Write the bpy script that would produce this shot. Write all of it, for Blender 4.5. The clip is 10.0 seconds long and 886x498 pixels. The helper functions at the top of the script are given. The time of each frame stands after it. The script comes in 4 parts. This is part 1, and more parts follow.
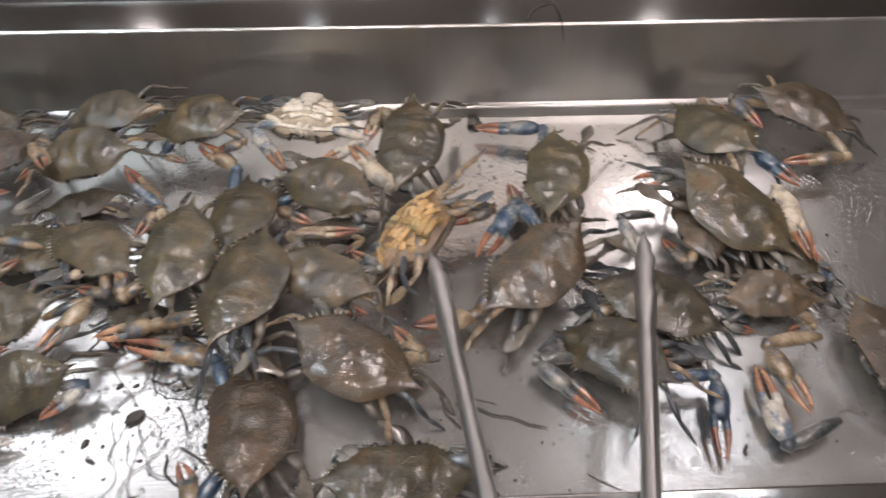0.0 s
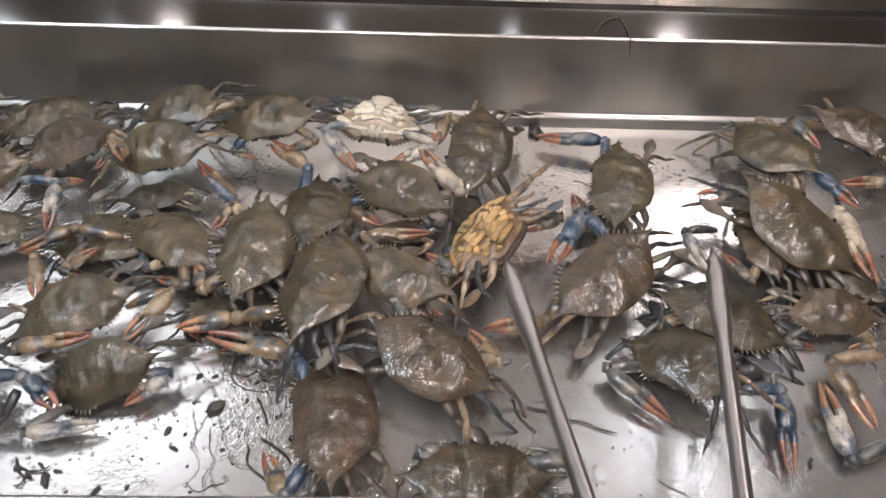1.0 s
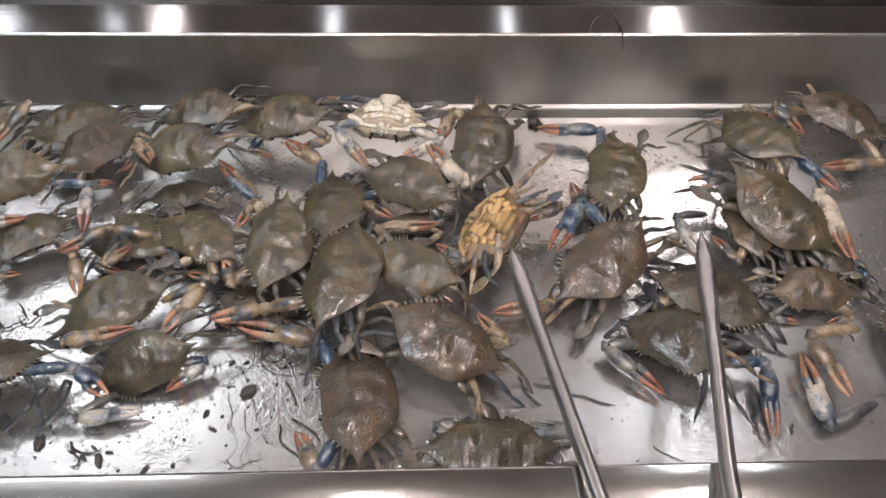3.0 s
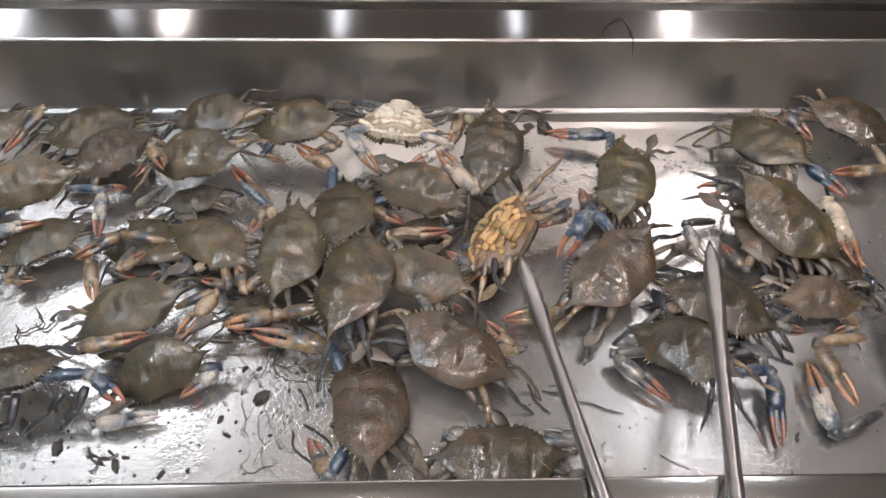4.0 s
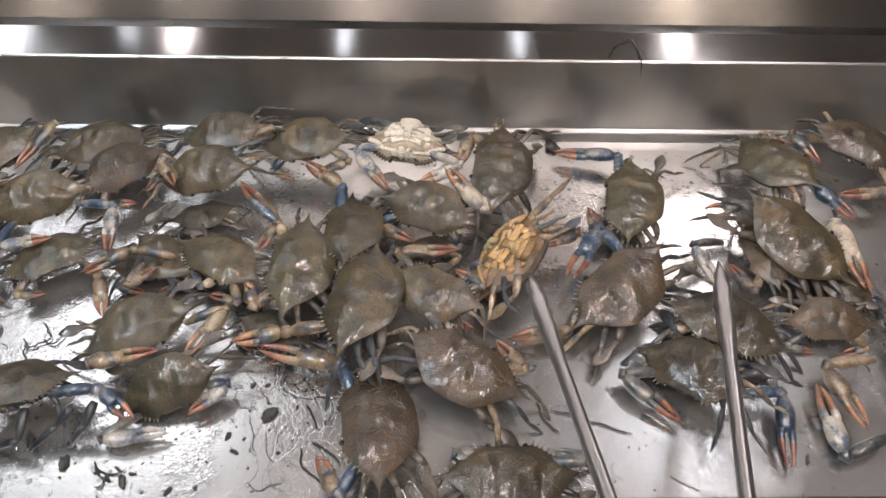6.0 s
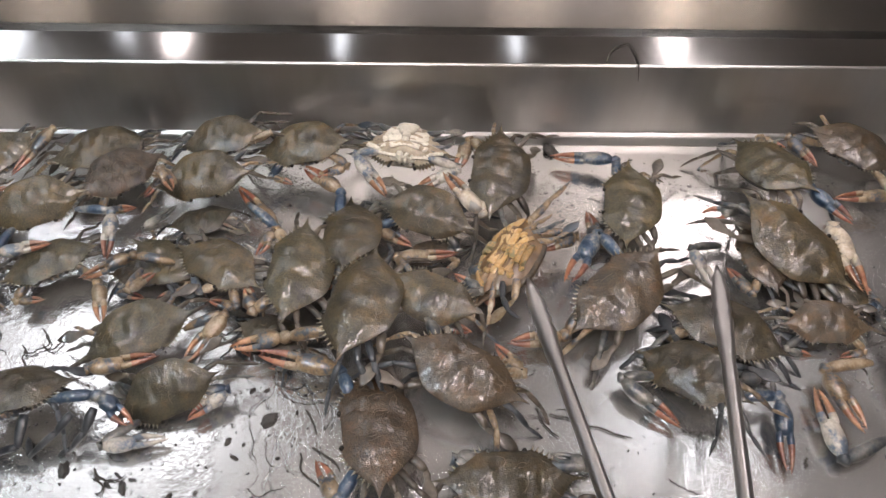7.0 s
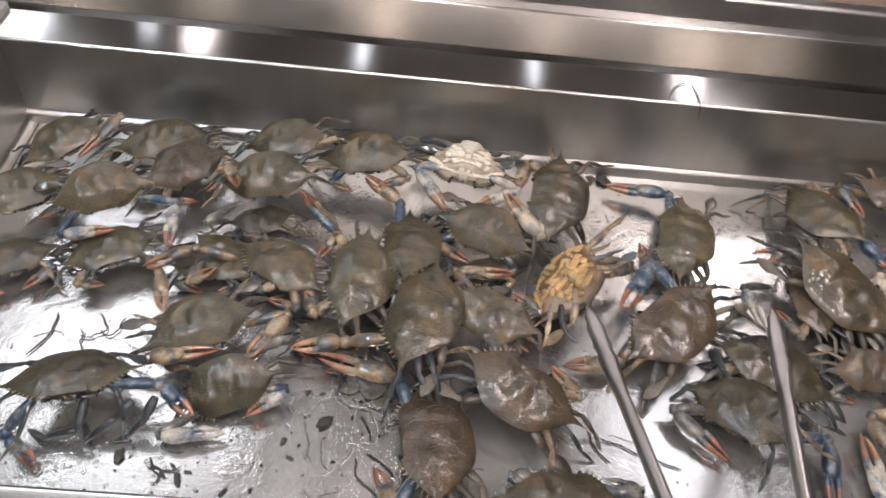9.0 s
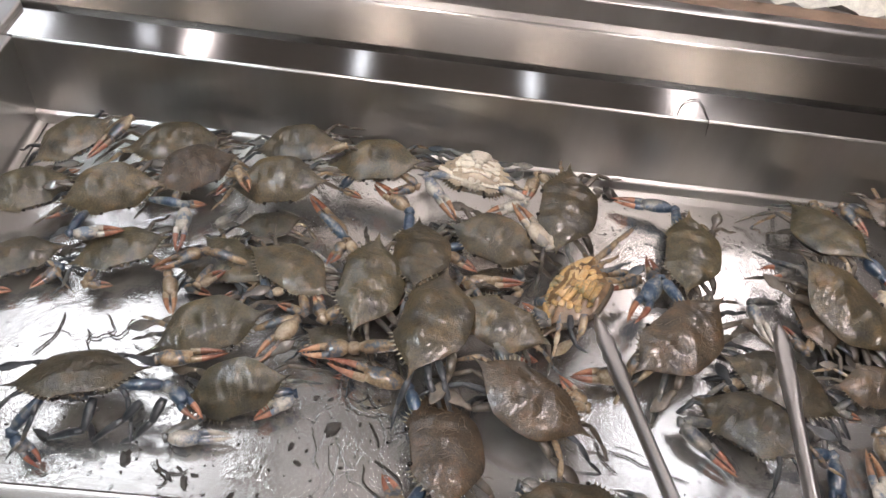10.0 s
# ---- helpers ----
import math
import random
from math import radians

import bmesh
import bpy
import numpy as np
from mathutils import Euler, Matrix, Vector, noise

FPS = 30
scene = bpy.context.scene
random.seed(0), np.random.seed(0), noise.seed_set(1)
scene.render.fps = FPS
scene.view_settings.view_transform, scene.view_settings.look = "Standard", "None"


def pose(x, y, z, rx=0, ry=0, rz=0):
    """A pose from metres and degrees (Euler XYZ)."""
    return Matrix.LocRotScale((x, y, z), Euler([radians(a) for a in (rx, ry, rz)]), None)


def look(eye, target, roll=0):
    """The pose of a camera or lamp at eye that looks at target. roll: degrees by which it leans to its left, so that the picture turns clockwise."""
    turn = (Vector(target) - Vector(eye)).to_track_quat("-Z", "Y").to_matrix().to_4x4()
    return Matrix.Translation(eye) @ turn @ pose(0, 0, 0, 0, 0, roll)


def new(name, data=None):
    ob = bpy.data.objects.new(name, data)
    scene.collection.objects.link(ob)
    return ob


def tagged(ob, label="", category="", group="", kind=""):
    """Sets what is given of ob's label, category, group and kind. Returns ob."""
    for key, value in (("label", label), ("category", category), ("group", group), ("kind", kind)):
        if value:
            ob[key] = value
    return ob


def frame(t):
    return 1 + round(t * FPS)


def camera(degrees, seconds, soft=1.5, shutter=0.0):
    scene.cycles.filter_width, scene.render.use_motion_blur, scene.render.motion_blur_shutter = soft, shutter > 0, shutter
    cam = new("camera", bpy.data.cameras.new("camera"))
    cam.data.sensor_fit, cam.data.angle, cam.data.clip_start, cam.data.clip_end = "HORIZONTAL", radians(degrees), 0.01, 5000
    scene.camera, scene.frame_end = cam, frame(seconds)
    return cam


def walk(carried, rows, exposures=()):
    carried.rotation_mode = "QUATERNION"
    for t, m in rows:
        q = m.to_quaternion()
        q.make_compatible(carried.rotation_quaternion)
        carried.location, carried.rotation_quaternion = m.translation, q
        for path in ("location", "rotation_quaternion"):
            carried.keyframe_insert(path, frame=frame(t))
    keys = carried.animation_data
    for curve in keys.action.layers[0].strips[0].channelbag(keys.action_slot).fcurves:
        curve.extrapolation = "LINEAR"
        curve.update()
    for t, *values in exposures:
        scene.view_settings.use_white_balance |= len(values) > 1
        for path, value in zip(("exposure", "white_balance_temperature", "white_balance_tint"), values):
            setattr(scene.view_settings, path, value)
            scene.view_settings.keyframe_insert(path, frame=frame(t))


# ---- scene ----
cam = camera(60.7, 10.0, shutter=0.6)
PATH = [
    (0, (-0.013, 0.071, 0.62), (0.047, 1.387, -0.886), 0.5),
    (0.5, (-0.069, 0.075, 0.628), (-0.008, 1.39, -0.878), 3.0),
    (1, (-0.091, 0.063, 0.634), (-0.022, 1.382, -0.868), 3.2),
    (1.5, (-0.118, 0.054, 0.64), (-0.027, 1.366, -0.867), 4.4),
    (2, (-0.129, 0.049, 0.647), (-0.048, 1.346, -0.873), 4.0),
    (2.5, (-0.114, 0.046, 0.687), (-0.041, 1.305, -0.865), 2.4),
    (2.7, (-0.104, 0.037, 0.689), (-0.029, 1.303, -0.857), 2.1),
    (4, (-0.109, 0.052, 0.714), (-0.053, 1.286, -0.859), 1.7),
    (4.5, (-0.115, 0.052, 0.712), (-0.049, 1.313, -0.839), 2.3),
    (5, (-0.118, 0.054, 0.716), (-0.045, 1.313, -0.836), 2.3),
    (5.5, (-0.119, 0.05, 0.713), (-0.064, 1.321, -0.831), 2.2),
    (7, (-0.122, 0.053, 0.718), (-0.057, 1.328, -0.822), 2.3),
    (7.5, (-0.122, 0.046, 0.715), (-0.078, 1.325, -0.822), 1.7),
    (8, (-0.125, 0.039, 0.715), (-0.078, 1.316, -0.824), 1.9),
    (8.5, (-0.134, 0.039, 0.718), (-0.063, 1.352, -0.789), 3.3),
    (9, (-0.207, 0.043, 0.719), (-0.11, 1.357, -0.786), 8.1),
    (9.5, (-0.225, 0.041, 0.714), (-0.111, 1.368, -0.778), 10.2),
    (10, (-0.23, 0.036, 0.713), (-0.109, 1.379, -0.764), 10.1),
]
walk(cam, [(t, look(eye, target, roll)) for t, eye, target, roll in PATH], exposures=((0.0, 0.2, 6550, 18), (10.0, 0.2, 6550, 18)))

# ---- world, lamps ----
world = bpy.data.worlds.new("room_air")
scene.world = world
world.use_nodes = True
world.node_tree.nodes["Background"].inputs[0].default_value = (0.75, 0.8, 0.85, 1)
world.node_tree.nodes["Background"].inputs[1].default_value = 0.03
scene.view_settings.exposure = 0.0


# ---- materials ----
def material(name, color, rough=0.5, metal=0.0, coat=0.0, spread=0.35, scale=40.0, fine=300.0, bump=0.0006, other=None, tint=0.0, glow=0.0, spec=0.5, grains=0.0, flecks=0.35, third=None, sheen=1.5):
    """Principled surface with mottles at two scales, relief, and a small shift of tone from object to object."""
    m = bpy.data.materials.new(name)
    m.use_nodes = True
    n, l = m.node_tree.nodes, m.node_tree.links
    b = n["Principled BSDF"]
    b.inputs["Roughness"].default_value, b.inputs["Metallic"].default_value = rough, metal
    b.inputs["Coat Weight"].default_value, b.inputs["Coat Roughness"].default_value = coat, 0.05
    b.inputs["Specular IOR Level"].default_value = spec
    co = n.new("ShaderNodeTexCoord")
    big, small = n.new("ShaderNodeTexNoise"), n.new("ShaderNodeTexNoise")
    big.inputs["Scale"].default_value, big.inputs["Detail"].default_value = scale, 5
    small.inputs["Scale"].default_value, small.inputs["Detail"].default_value = fine, 4
    l.new(co.outputs["Object"], big.inputs["Vector"]), l.new(co.outputs["Object"], small.inputs["Vector"])
    ramp = n.new("ShaderNodeValToRGB")
    dark = [c * (1 - spread) for c in color]
    light = other or [min(1, c * (1 + spread)) for c in color]
    ramp.color_ramp.elements[0].position, ramp.color_ramp.elements[1].position = 0.3, 0.7
    ramp.color_ramp.elements[0].color, ramp.color_ramp.elements[1].color = (*dark, 1), (*light, 1)
    if third:
        ramp.color_ramp.elements.new(0.54).color = (*color, 1)
        ramp.color_ramp.elements[0].color, ramp.color_ramp.elements[0].position = (*third, 1), 0.38
        ramp.color_ramp.elements[1].position = 0.5
    b.inputs["Coat IOR"].default_value = sheen
    mixer = n.new("ShaderNodeMath")
    mixer.operation = "MULTIPLY_ADD"
    mixer.inputs[1].default_value, mixer.inputs[2].default_value = flecks, -flecks / 2
    l.new(small.outputs[0], mixer.inputs[0])
    both = n.new("ShaderNodeMath")
    l.new(big.outputs[0], both.inputs[0]), l.new(mixer.outputs[0], both.inputs[1])
    l.new(both.outputs[0], ramp.inputs[0])
    hue = n.new("ShaderNodeHueSaturation")
    info, val = n.new("ShaderNodeObjectInfo"), n.new("ShaderNodeMapRange")
    val.inputs["To Min"].default_value, val.inputs["To Max"].default_value = 1 - tint, 1 + tint
    l.new(info.outputs["Random"], val.inputs["Value"]), l.new(val.outputs[0], hue.inputs["Value"])
    l.new(ramp.outputs[0], hue.inputs["Color"]), l.new(hue.outputs[0], b.inputs["Base Color"])
    if grains:
        offset, blot, cast, toned = n.new("ShaderNodeMath"), n.new("ShaderNodeTexNoise"), n.new("ShaderNodeValToRGB"), n.new("ShaderNodeMix")
        offset.operation = "MULTIPLY"
        offset.inputs[1].default_value = 60
        l.new(info.outputs["Random"], offset.inputs[0])
        for node in (blot, big):
            node.noise_dimensions = "4D"
            l.new(offset.outputs[0], node.inputs["W"])
        blot.inputs["Scale"].default_value, blot.inputs["Detail"].default_value, blot.inputs["Distortion"].default_value = 3.4, 5, 0.6
        l.new(co.outputs["Object"], blot.inputs["Vector"]), l.new(blot.outputs[0], cast.inputs[0])
        e = cast.color_ramp.elements
        e[0].position, e[0].color, e[1].position, e[1].color = 0.32, (0.62, 0.68, 0.74, 1), 0.72, (1.05, 0.78, 0.6, 1)
        e.new(0.44).color, e.new(0.55).color, e.new(0.62).color = (0.95, 0.97, 0.97, 1), (0.9, 0.88, 0.84, 1), (1.25, 1.12, 0.95, 1)
        toned.data_type, toned.blend_type = "RGBA", "MULTIPLY"
        toned.inputs[0].default_value = 1.0
        l.new(hue.outputs[0], toned.inputs[6]), l.new(cast.outputs[0], toned.inputs[7]), l.new(toned.outputs[2], b.inputs["Base Color"])
    if bump:
        bp = n.new("ShaderNodeBump")
        bp.inputs["Distance"].default_value, bp.inputs["Strength"].default_value = bump, 0.7
        height = both
        if grains:
            cells = n.new("ShaderNodeTexVoronoi")
            cells.inputs["Scale"].default_value = grains
            l.new(co.outputs["Object"], cells.inputs["Vector"])
            height = n.new("ShaderNodeMath")
            height.operation = "MULTIPLY_ADD"
            height.inputs[1].default_value = -0.8
            soft = n.new("ShaderNodeMath")
            soft.operation = "MULTIPLY"
            soft.inputs[1].default_value = 0.3
            l.new(small.outputs[0], soft.inputs[0])
            l.new(cells.outputs["Distance"], height.inputs[0]), l.new(soft.outputs[0], height.inputs[2])
        l.new(height.outputs[0], bp.inputs["Height"]), l.new(bp.outputs[0], b.inputs["Normal"])
        if grains:
            dents, gloss = n.new("ShaderNodeTexNoise"), n.new("ShaderNodeBump")
            dents.inputs["Scale"].default_value, dents.inputs["Detail"].default_value = 15, 2.5
            gloss.inputs["Distance"].default_value, gloss.inputs["Strength"].default_value = 0.0006, 1.0
            l.new(co.outputs["Object"], dents.inputs["Vector"]), l.new(dents.outputs[0], gloss.inputs["Height"])
            beads, swell, bead = n.new("ShaderNodeTexVoronoi"), n.new("ShaderNodeMapRange"), n.new("ShaderNodeBump")
            beads.inputs["Scale"].default_value = 21
            swell.interpolation_type = "SMOOTHSTEP"
            swell.inputs["From Min"].default_value, swell.inputs["From Max"].default_value = 0.05, 0.42
            swell.inputs["To Min"].default_value, swell.inputs["To Max"].default_value = 1.0, 0.0
            bead.inputs["Distance"].default_value, bead.inputs["Strength"].default_value = 0.00052, 1.0
            l.new(co.outputs["Object"], beads.inputs["Vector"]), l.new(beads.outputs["Distance"], swell.inputs["Value"])
            l.new(swell.outputs[0], bead.inputs["Height"]), l.new(gloss.outputs[0], bead.inputs["Normal"]), l.new(bead.outputs[0], b.inputs["Coat Normal"])
    if glow:
        b.inputs["Emission Color"].default_value, b.inputs["Emission Strength"].default_value = (*color, 1), glow
    return m


def steel(name, rough, stretch, base=0.58, wet=False, scratch=0.0002, cloudy=0.12, smear=(1, 1, 1), uneven=0.07):
    """Brushed stainless steel: fine scratches along one axis, cloudy roughness, and water film and drops where wet."""
    m = bpy.data.materials.new(name)
    m.use_nodes = True
    n, l = m.node_tree.nodes, m.node_tree.links
    b = n["Principled BSDF"]
    b.inputs["Metallic"].default_value = 0.9 if wet else 1.0
    co, mp = n.new("ShaderNodeTexCoord"), n.new("ShaderNodeMapping")
    mp.inputs["Scale"].default_value = stretch
    l.new(co.outputs["Object"], mp.inputs["Vector"])
    grain = n.new("ShaderNodeTexNoise")
    grain.inputs["Scale"].default_value, grain.inputs["Detail"].default_value = 1.0, 4
    l.new(mp.outputs[0], grain.inputs["Vector"])
    cloud = n.new("ShaderNodeTexNoise")
    cloud.inputs["Scale"].default_value, cloud.inputs["Detail"].default_value = 9, 6
    drawn = n.new("ShaderNodeMapping")
    drawn.inputs["Scale"].default_value = smear
    l.new(co.outputs["Object"], drawn.inputs["Vector"]), l.new(drawn.outputs[0], cloud.inputs["Vector"])
    rr = n.new("ShaderNodeMapRange")
    rr.inputs["From Min"].default_value, rr.inputs["From Max"].default_value = 0.3, 0.7
    rr.inputs["To Min"].default_value, rr.inputs["To Max"].default_value = rough * (1 - cloudy), rough * (1 + cloudy)
    l.new(cloud.outputs[0], rr.inputs["Value"])
    l.new(rr.outputs[0], b.inputs["Roughness"])
    ramp = n.new("ShaderNodeValToRGB")
    ramp.color_ramp.elements[0].position, ramp.color_ramp.elements[1].position = 0.3, 0.7
    lo = base * (1 - uneven)
    ramp.color_ramp.elements[0].color, ramp.color_ramp.elements[1].color = (lo, lo * 0.985, lo * 0.96, 1), (base * 1.05, base * 1.04, base * 1.02, 1)
    l.new(cloud.outputs[0], ramp.inputs[0]), l.new(ramp.outputs[0], b.inputs["Base Color"])
    bp = n.new("ShaderNodeBump")
    bp.inputs["Distance"].default_value, bp.inputs["Strength"].default_value = scratch, 0.35
    l.new(grain.outputs[0], bp.inputs["Height"])
    last = bp
    if wet:
        ripple, patch = n.new("ShaderNodeTexNoise"), n.new("ShaderNodeTexNoise")
        ripple.inputs["Scale"].default_value, ripple.inputs["Detail"].default_value = 210, 5
        ripple.inputs["Distortion"].default_value = 0.8
        patch.inputs["Scale"].default_value, patch.inputs["Detail"].default_value = 8, 5
        l.new(co.outputs["Object"], ripple.inputs["Vector"]), l.new(co.outputs["Object"], patch.inputs["Vector"])
        edge = n.new("ShaderNodeMapRange")
        edge.interpolation_type = "SMOOTHSTEP"
        edge.inputs["From Min"].default_value, edge.inputs["From Max"].default_value = 0.45, 0.57
        l.new(patch.outputs[0], edge.inputs["Value"])
        film = n.new("ShaderNodeMath")
        film.operation = "MULTIPLY"
        l.new(edge.outputs[0], film.inputs[0]), l.new(ripple.outputs[0], film.inputs[1])
        wb = n.new("ShaderNodeBump")
        wb.inputs["Distance"].default_value, wb.inputs["Strength"].default_value = 0.0006, 0.9
        l.new(film.outputs[0], wb.inputs["Height"]), l.new(bp.outputs[0], wb.inputs["Normal"])
        last = wb
        wr = n.new("ShaderNodeMix")
        wr.inputs[3].default_value = 0.13
        l.new(edge.outputs[0], wr.inputs[0]), l.new(rr.outputs[0], wr.inputs[2]), l.new(wr.outputs[0], b.inputs["Roughness"])
        b.inputs["Coat Weight"].default_value, b.inputs["Coat Roughness"].default_value = 0.2, 0.06
        l.new(wb.outputs[0], b.inputs["Coat Normal"])
    l.new(last.outputs[0], b.inputs["Normal"])
    return m


STEEL_FLOOR = steel("tray_floor_steel", 0.24, (30, 400, 30), 0.6, wet=True, cloudy=0.2, scratch=0.00015)
STEEL_WALL = steel("tray_wall_steel", 0.3, (25, 300, 400), 0.59, scratch=0.0003, cloudy=0.07, smear=(2.2, 1, 0.3), uneven=0.12)
STEEL_SLOPE = steel("slope_steel", 0.18, (4, 400, 400), 0.52, scratch=0.00012)
STEEL_RIM = steel("rim_steel", 0.1, (25, 400, 400), 0.6, scratch=0.00005)
STEEL_TONG = steel("tong_steel", 0.32, (300, 40, 300), 0.5)
SHELL = {
    "olive": material("olive_shell", (0.048, 0.035, 0.014), 0.42, coat=0.85, sheen=1.55, tint=0.2, other=(0.103, 0.077, 0.034), scale=3.4, flecks=0.8, fine=34, bump=0.001, spread=0.5, grains=62),
    "green": material("green_grey_shell", (0.046, 0.037, 0.016), 0.42, coat=0.85, sheen=1.55, tint=0.2, other=(0.099, 0.080, 0.036), scale=3.4, flecks=0.8, fine=34, bump=0.001, spread=0.5, grains=62),
    "brown": material("brown_shell", (0.048, 0.032, 0.016), 0.44, coat=0.9, sheen=1.55, tint=0.15, other=(0.099, 0.066, 0.032), scale=3.4, flecks=0.85, fine=38, bump=0.001, spread=0.5, grains=58),
    "rust": material("rust_fuzzed_shell", (0.037, 0.027, 0.016), 0.5, coat=0.6, tint=0.1, other=(0.088, 0.056, 0.030), scale=2.6, flecks=0.85, fine=40, bump=0.0011, spread=0.5, grains=50),
    "dark": material("dark_shell", (0.031, 0.025, 0.011), 0.40, coat=0.85, sheen=1.55, tint=0.15, other=(0.067, 0.052, 0.025), scale=3.4, flecks=0.8, fine=34, bump=0.001, spread=0.5, grains=62),
}
TOOTH = material("pale_tooth", (0.18, 0.155, 0.1), 0.3, coat=0.6, bump=0, other=(0.42, 0.38, 0.29), scale=90)
FUZZ = material("tan_algae_fuzz", (0.11, 0.085, 0.056), 0.6, bump=0)
GREYISH = material("grey_underside", (0.28, 0.26, 0.22), 0.4, coat=0.2, spread=0.3)


CREAM = material("cream_plates", (0.68, 0.62, 0.5), 0.36, coat=0.5, spread=0.25, scale=38, other=(0.76, 0.7, 0.58), bump=0.0006, flecks=0.5)
YELLOW = material("yellow_plates", (0.43, 0.25, 0.09), 0.36, coat=0.7, tint=0.3, spread=0.45, scale=24, other=(0.5, 0.36, 0.18), third=(0.2, 0.17, 0.085), bump=0.0006, flecks=0.5)
CREAM_DEEP = material("cream_membrane", (0.36, 0.29, 0.2), 0.4, coat=0.4, spread=0.4, scale=50)
YELLOW_DEEP = material("yellow_membrane", (0.16, 0.09, 0.035), 0.4, coat=0.4, spread=0.4, scale=50)
BLUE = material("blue_claw", (0.04, 0.07, 0.108), 0.33, coat=0.8, other=(0.26, 0.25, 0.22), third=(0.016, 0.036, 0.07), tint=0.25, scale=38)
TAN = material("tan_claw", (0.2, 0.135, 0.072), 0.35, coat=0.8, other=(0.36, 0.3, 0.215), third=(0.045, 0.06, 0.075), tint=0.25, scale=42)
PALE = material("pale_claw", (0.36, 0.33, 0.28), 0.33, coat=0.8, other=(0.56, 0.52, 0.45), third=(0.1, 0.13, 0.17), tint=0.2, scale=42)
IVORY = material("ivory_claw", (0.44, 0.37, 0.27), 0.33, coat=0.8, other=(0.6, 0.54, 0.44), third=(0.22, 0.2, 0.18), tint=0.15, scale=42)
GREY = material("grey_claw", (0.09, 0.09, 0.082), 0.33, coat=0.8, other=(0.2, 0.185, 0.155), third=(0.03, 0.04, 0.05), tint=0.3, scale=45)
RED = material("red_finger", (0.25, 0.045, 0.02), 0.35, coat=0.8, other=(0.33, 0.15, 0.085), tint=0.3, scale=60, spread=0.55)
ORANGE = material("orange_finger", (0.3, 0.095, 0.035), 0.35, coat=0.8, other=(0.4, 0.22, 0.12), tint=0.25, scale=60, spread=0.5)
LEG = material("leg_olive", (0.048, 0.040, 0.03), 0.4, coat=0.5, other=(0.11, 0.09, 0.066), tint=0.4, scale=45, spread=0.5)
LEGBLUE = material("leg_slate", (0.018, 0.024, 0.031), 0.36, coat=0.35, other=(0.055, 0.06, 0.064), tint=0.4, scale=45, spread=0.5)
WATER = material("clear_water", (0.97, 0.98, 0.98), 0.02, bump=0, spread=0.01)
WATER.node_tree.nodes["Principled BSDF"].inputs["Transmission Weight"].default_value = 1.0
WATER.node_tree.nodes["Principled BSDF"].inputs["IOR"].default_value = 1.33
EYE = material("eye_black", (0.02, 0.018, 0.015), 0.15, bump=0)
WEED = material("dark_weed", (0.035, 0.028, 0.02), 0.5)
GRIT = material("dark_debris", (0.045, 0.04, 0.035), 0.45, coat=0.4)
PAINT = material("ceiling_paint", (0.4, 0.38, 0.36), 0.8, spread=0.06, scale=3)
WALLPAINT = material("unseen_wall_paint", (0.36, 0.32, 0.3), 0.7, spread=0.2, scale=1.5)
TILES = material("unseen_floor_tile", (0.36, 0.34, 0.32), 0.5, spread=0.2, scale=2)
WOOD = material("brown_board", (0.2, 0.13, 0.085), 0.5, spread=0.3, scale=25)
ICE = material("crushed_ice", (0.78, 0.76, 0.68), 0.35, spread=0.2, scale=60, bump=0.004)
LAMP = material("lamp_diffuser", (1.0, 0.945, 0.925), 0.5, bump=0, spread=0, glow=6.0)
LAMP_DIM = material("dim_lamp_diffuser", (0.88, 0.95, 1.0), 0.5, bump=0, spread=0, glow=3.0)
LAMP_TUBE = material("bright_lamp_tube", (1.0, 0.945, 0.92), 0.5, bump=0, spread=0, glow=9.0)
LAMP_PANEL = material("cool_lamp_panel", (0.9, 0.97, 1.0), 0.5, bump=0, spread=0, glow=3.2)
LAMP_SOFT = material("soft_warm_panel", (1.0, 0.91, 0.84), 0.5, bump=0, spread=0, glow=1.7)
# Added panel, standing in for warm ceiling brightness that the tray floor reflects.
CEILING_GLOW = material("warm_ceiling_glow", (1.0, 0.86, 0.76), 0.5, bump=0, spread=0, glow=0.8)
# Unseen overhead tubes, added as top light and glints; the left one cooler.
FILL_PALE = material("added_cool_fill_tube", (0.78, 0.95, 1.0), 0.5, bump=0, spread=0, glow=72.0)
FILL_STRIP = material("added_fill_tube", (1.0, 0.92, 0.87), 0.5, bump=0, spread=0, glow=64.0)
LAMP_COOL = material("cool_lamp_tube", (0.88, 0.95, 1.0), 0.5, bump=0, spread=0, glow=13.0)
SPOT = material("spot_lens", (1.0, 0.85, 0.68), 0.5, bump=0, spread=0, glow=26.0)
WHITE_METAL = material("white_lamp_frame", (0.7, 0.7, 0.68), 0.4, spread=0.05)


# ---- mesh helpers ----
def mesh_of(name, bm, mat, smooth=True):
    bmesh.ops.recalc_face_normals(bm, faces=bm.faces[:])
    me = bpy.data.meshes.new(name)
    for f in bm.faces:
        f.smooth = smooth
    bm.to_mesh(me)
    bm.free()
    me.materials.append(mat)
    return me


def part(name, bm, mat, parent, label="", smooth=True):
    ob = new(name, mesh_of(name, bm, mat, smooth))
    ob.parent = parent
    return tagged(ob, label)


def setting(name, bm, mat, label, smooth=False):
    return tagged(new(name, mesh_of(name, bm, mat, smooth)), label, "", kind="structure")


def box(bm, lo, hi, bevel=0.0):
    made = bmesh.ops.create_cube(bm, size=1)["verts"]
    for v in made:
        v.co = Vector([a + (b - a) * (c + 0.5) for a, b, c in zip(lo, hi, v.co)])
    if bevel:
        edges = list({e for v in made for e in v.link_edges})
        bmesh.ops.bevel(bm, geom=edges, offset=bevel, segments=3, affect="EDGES", profile=0.5)
    return bm


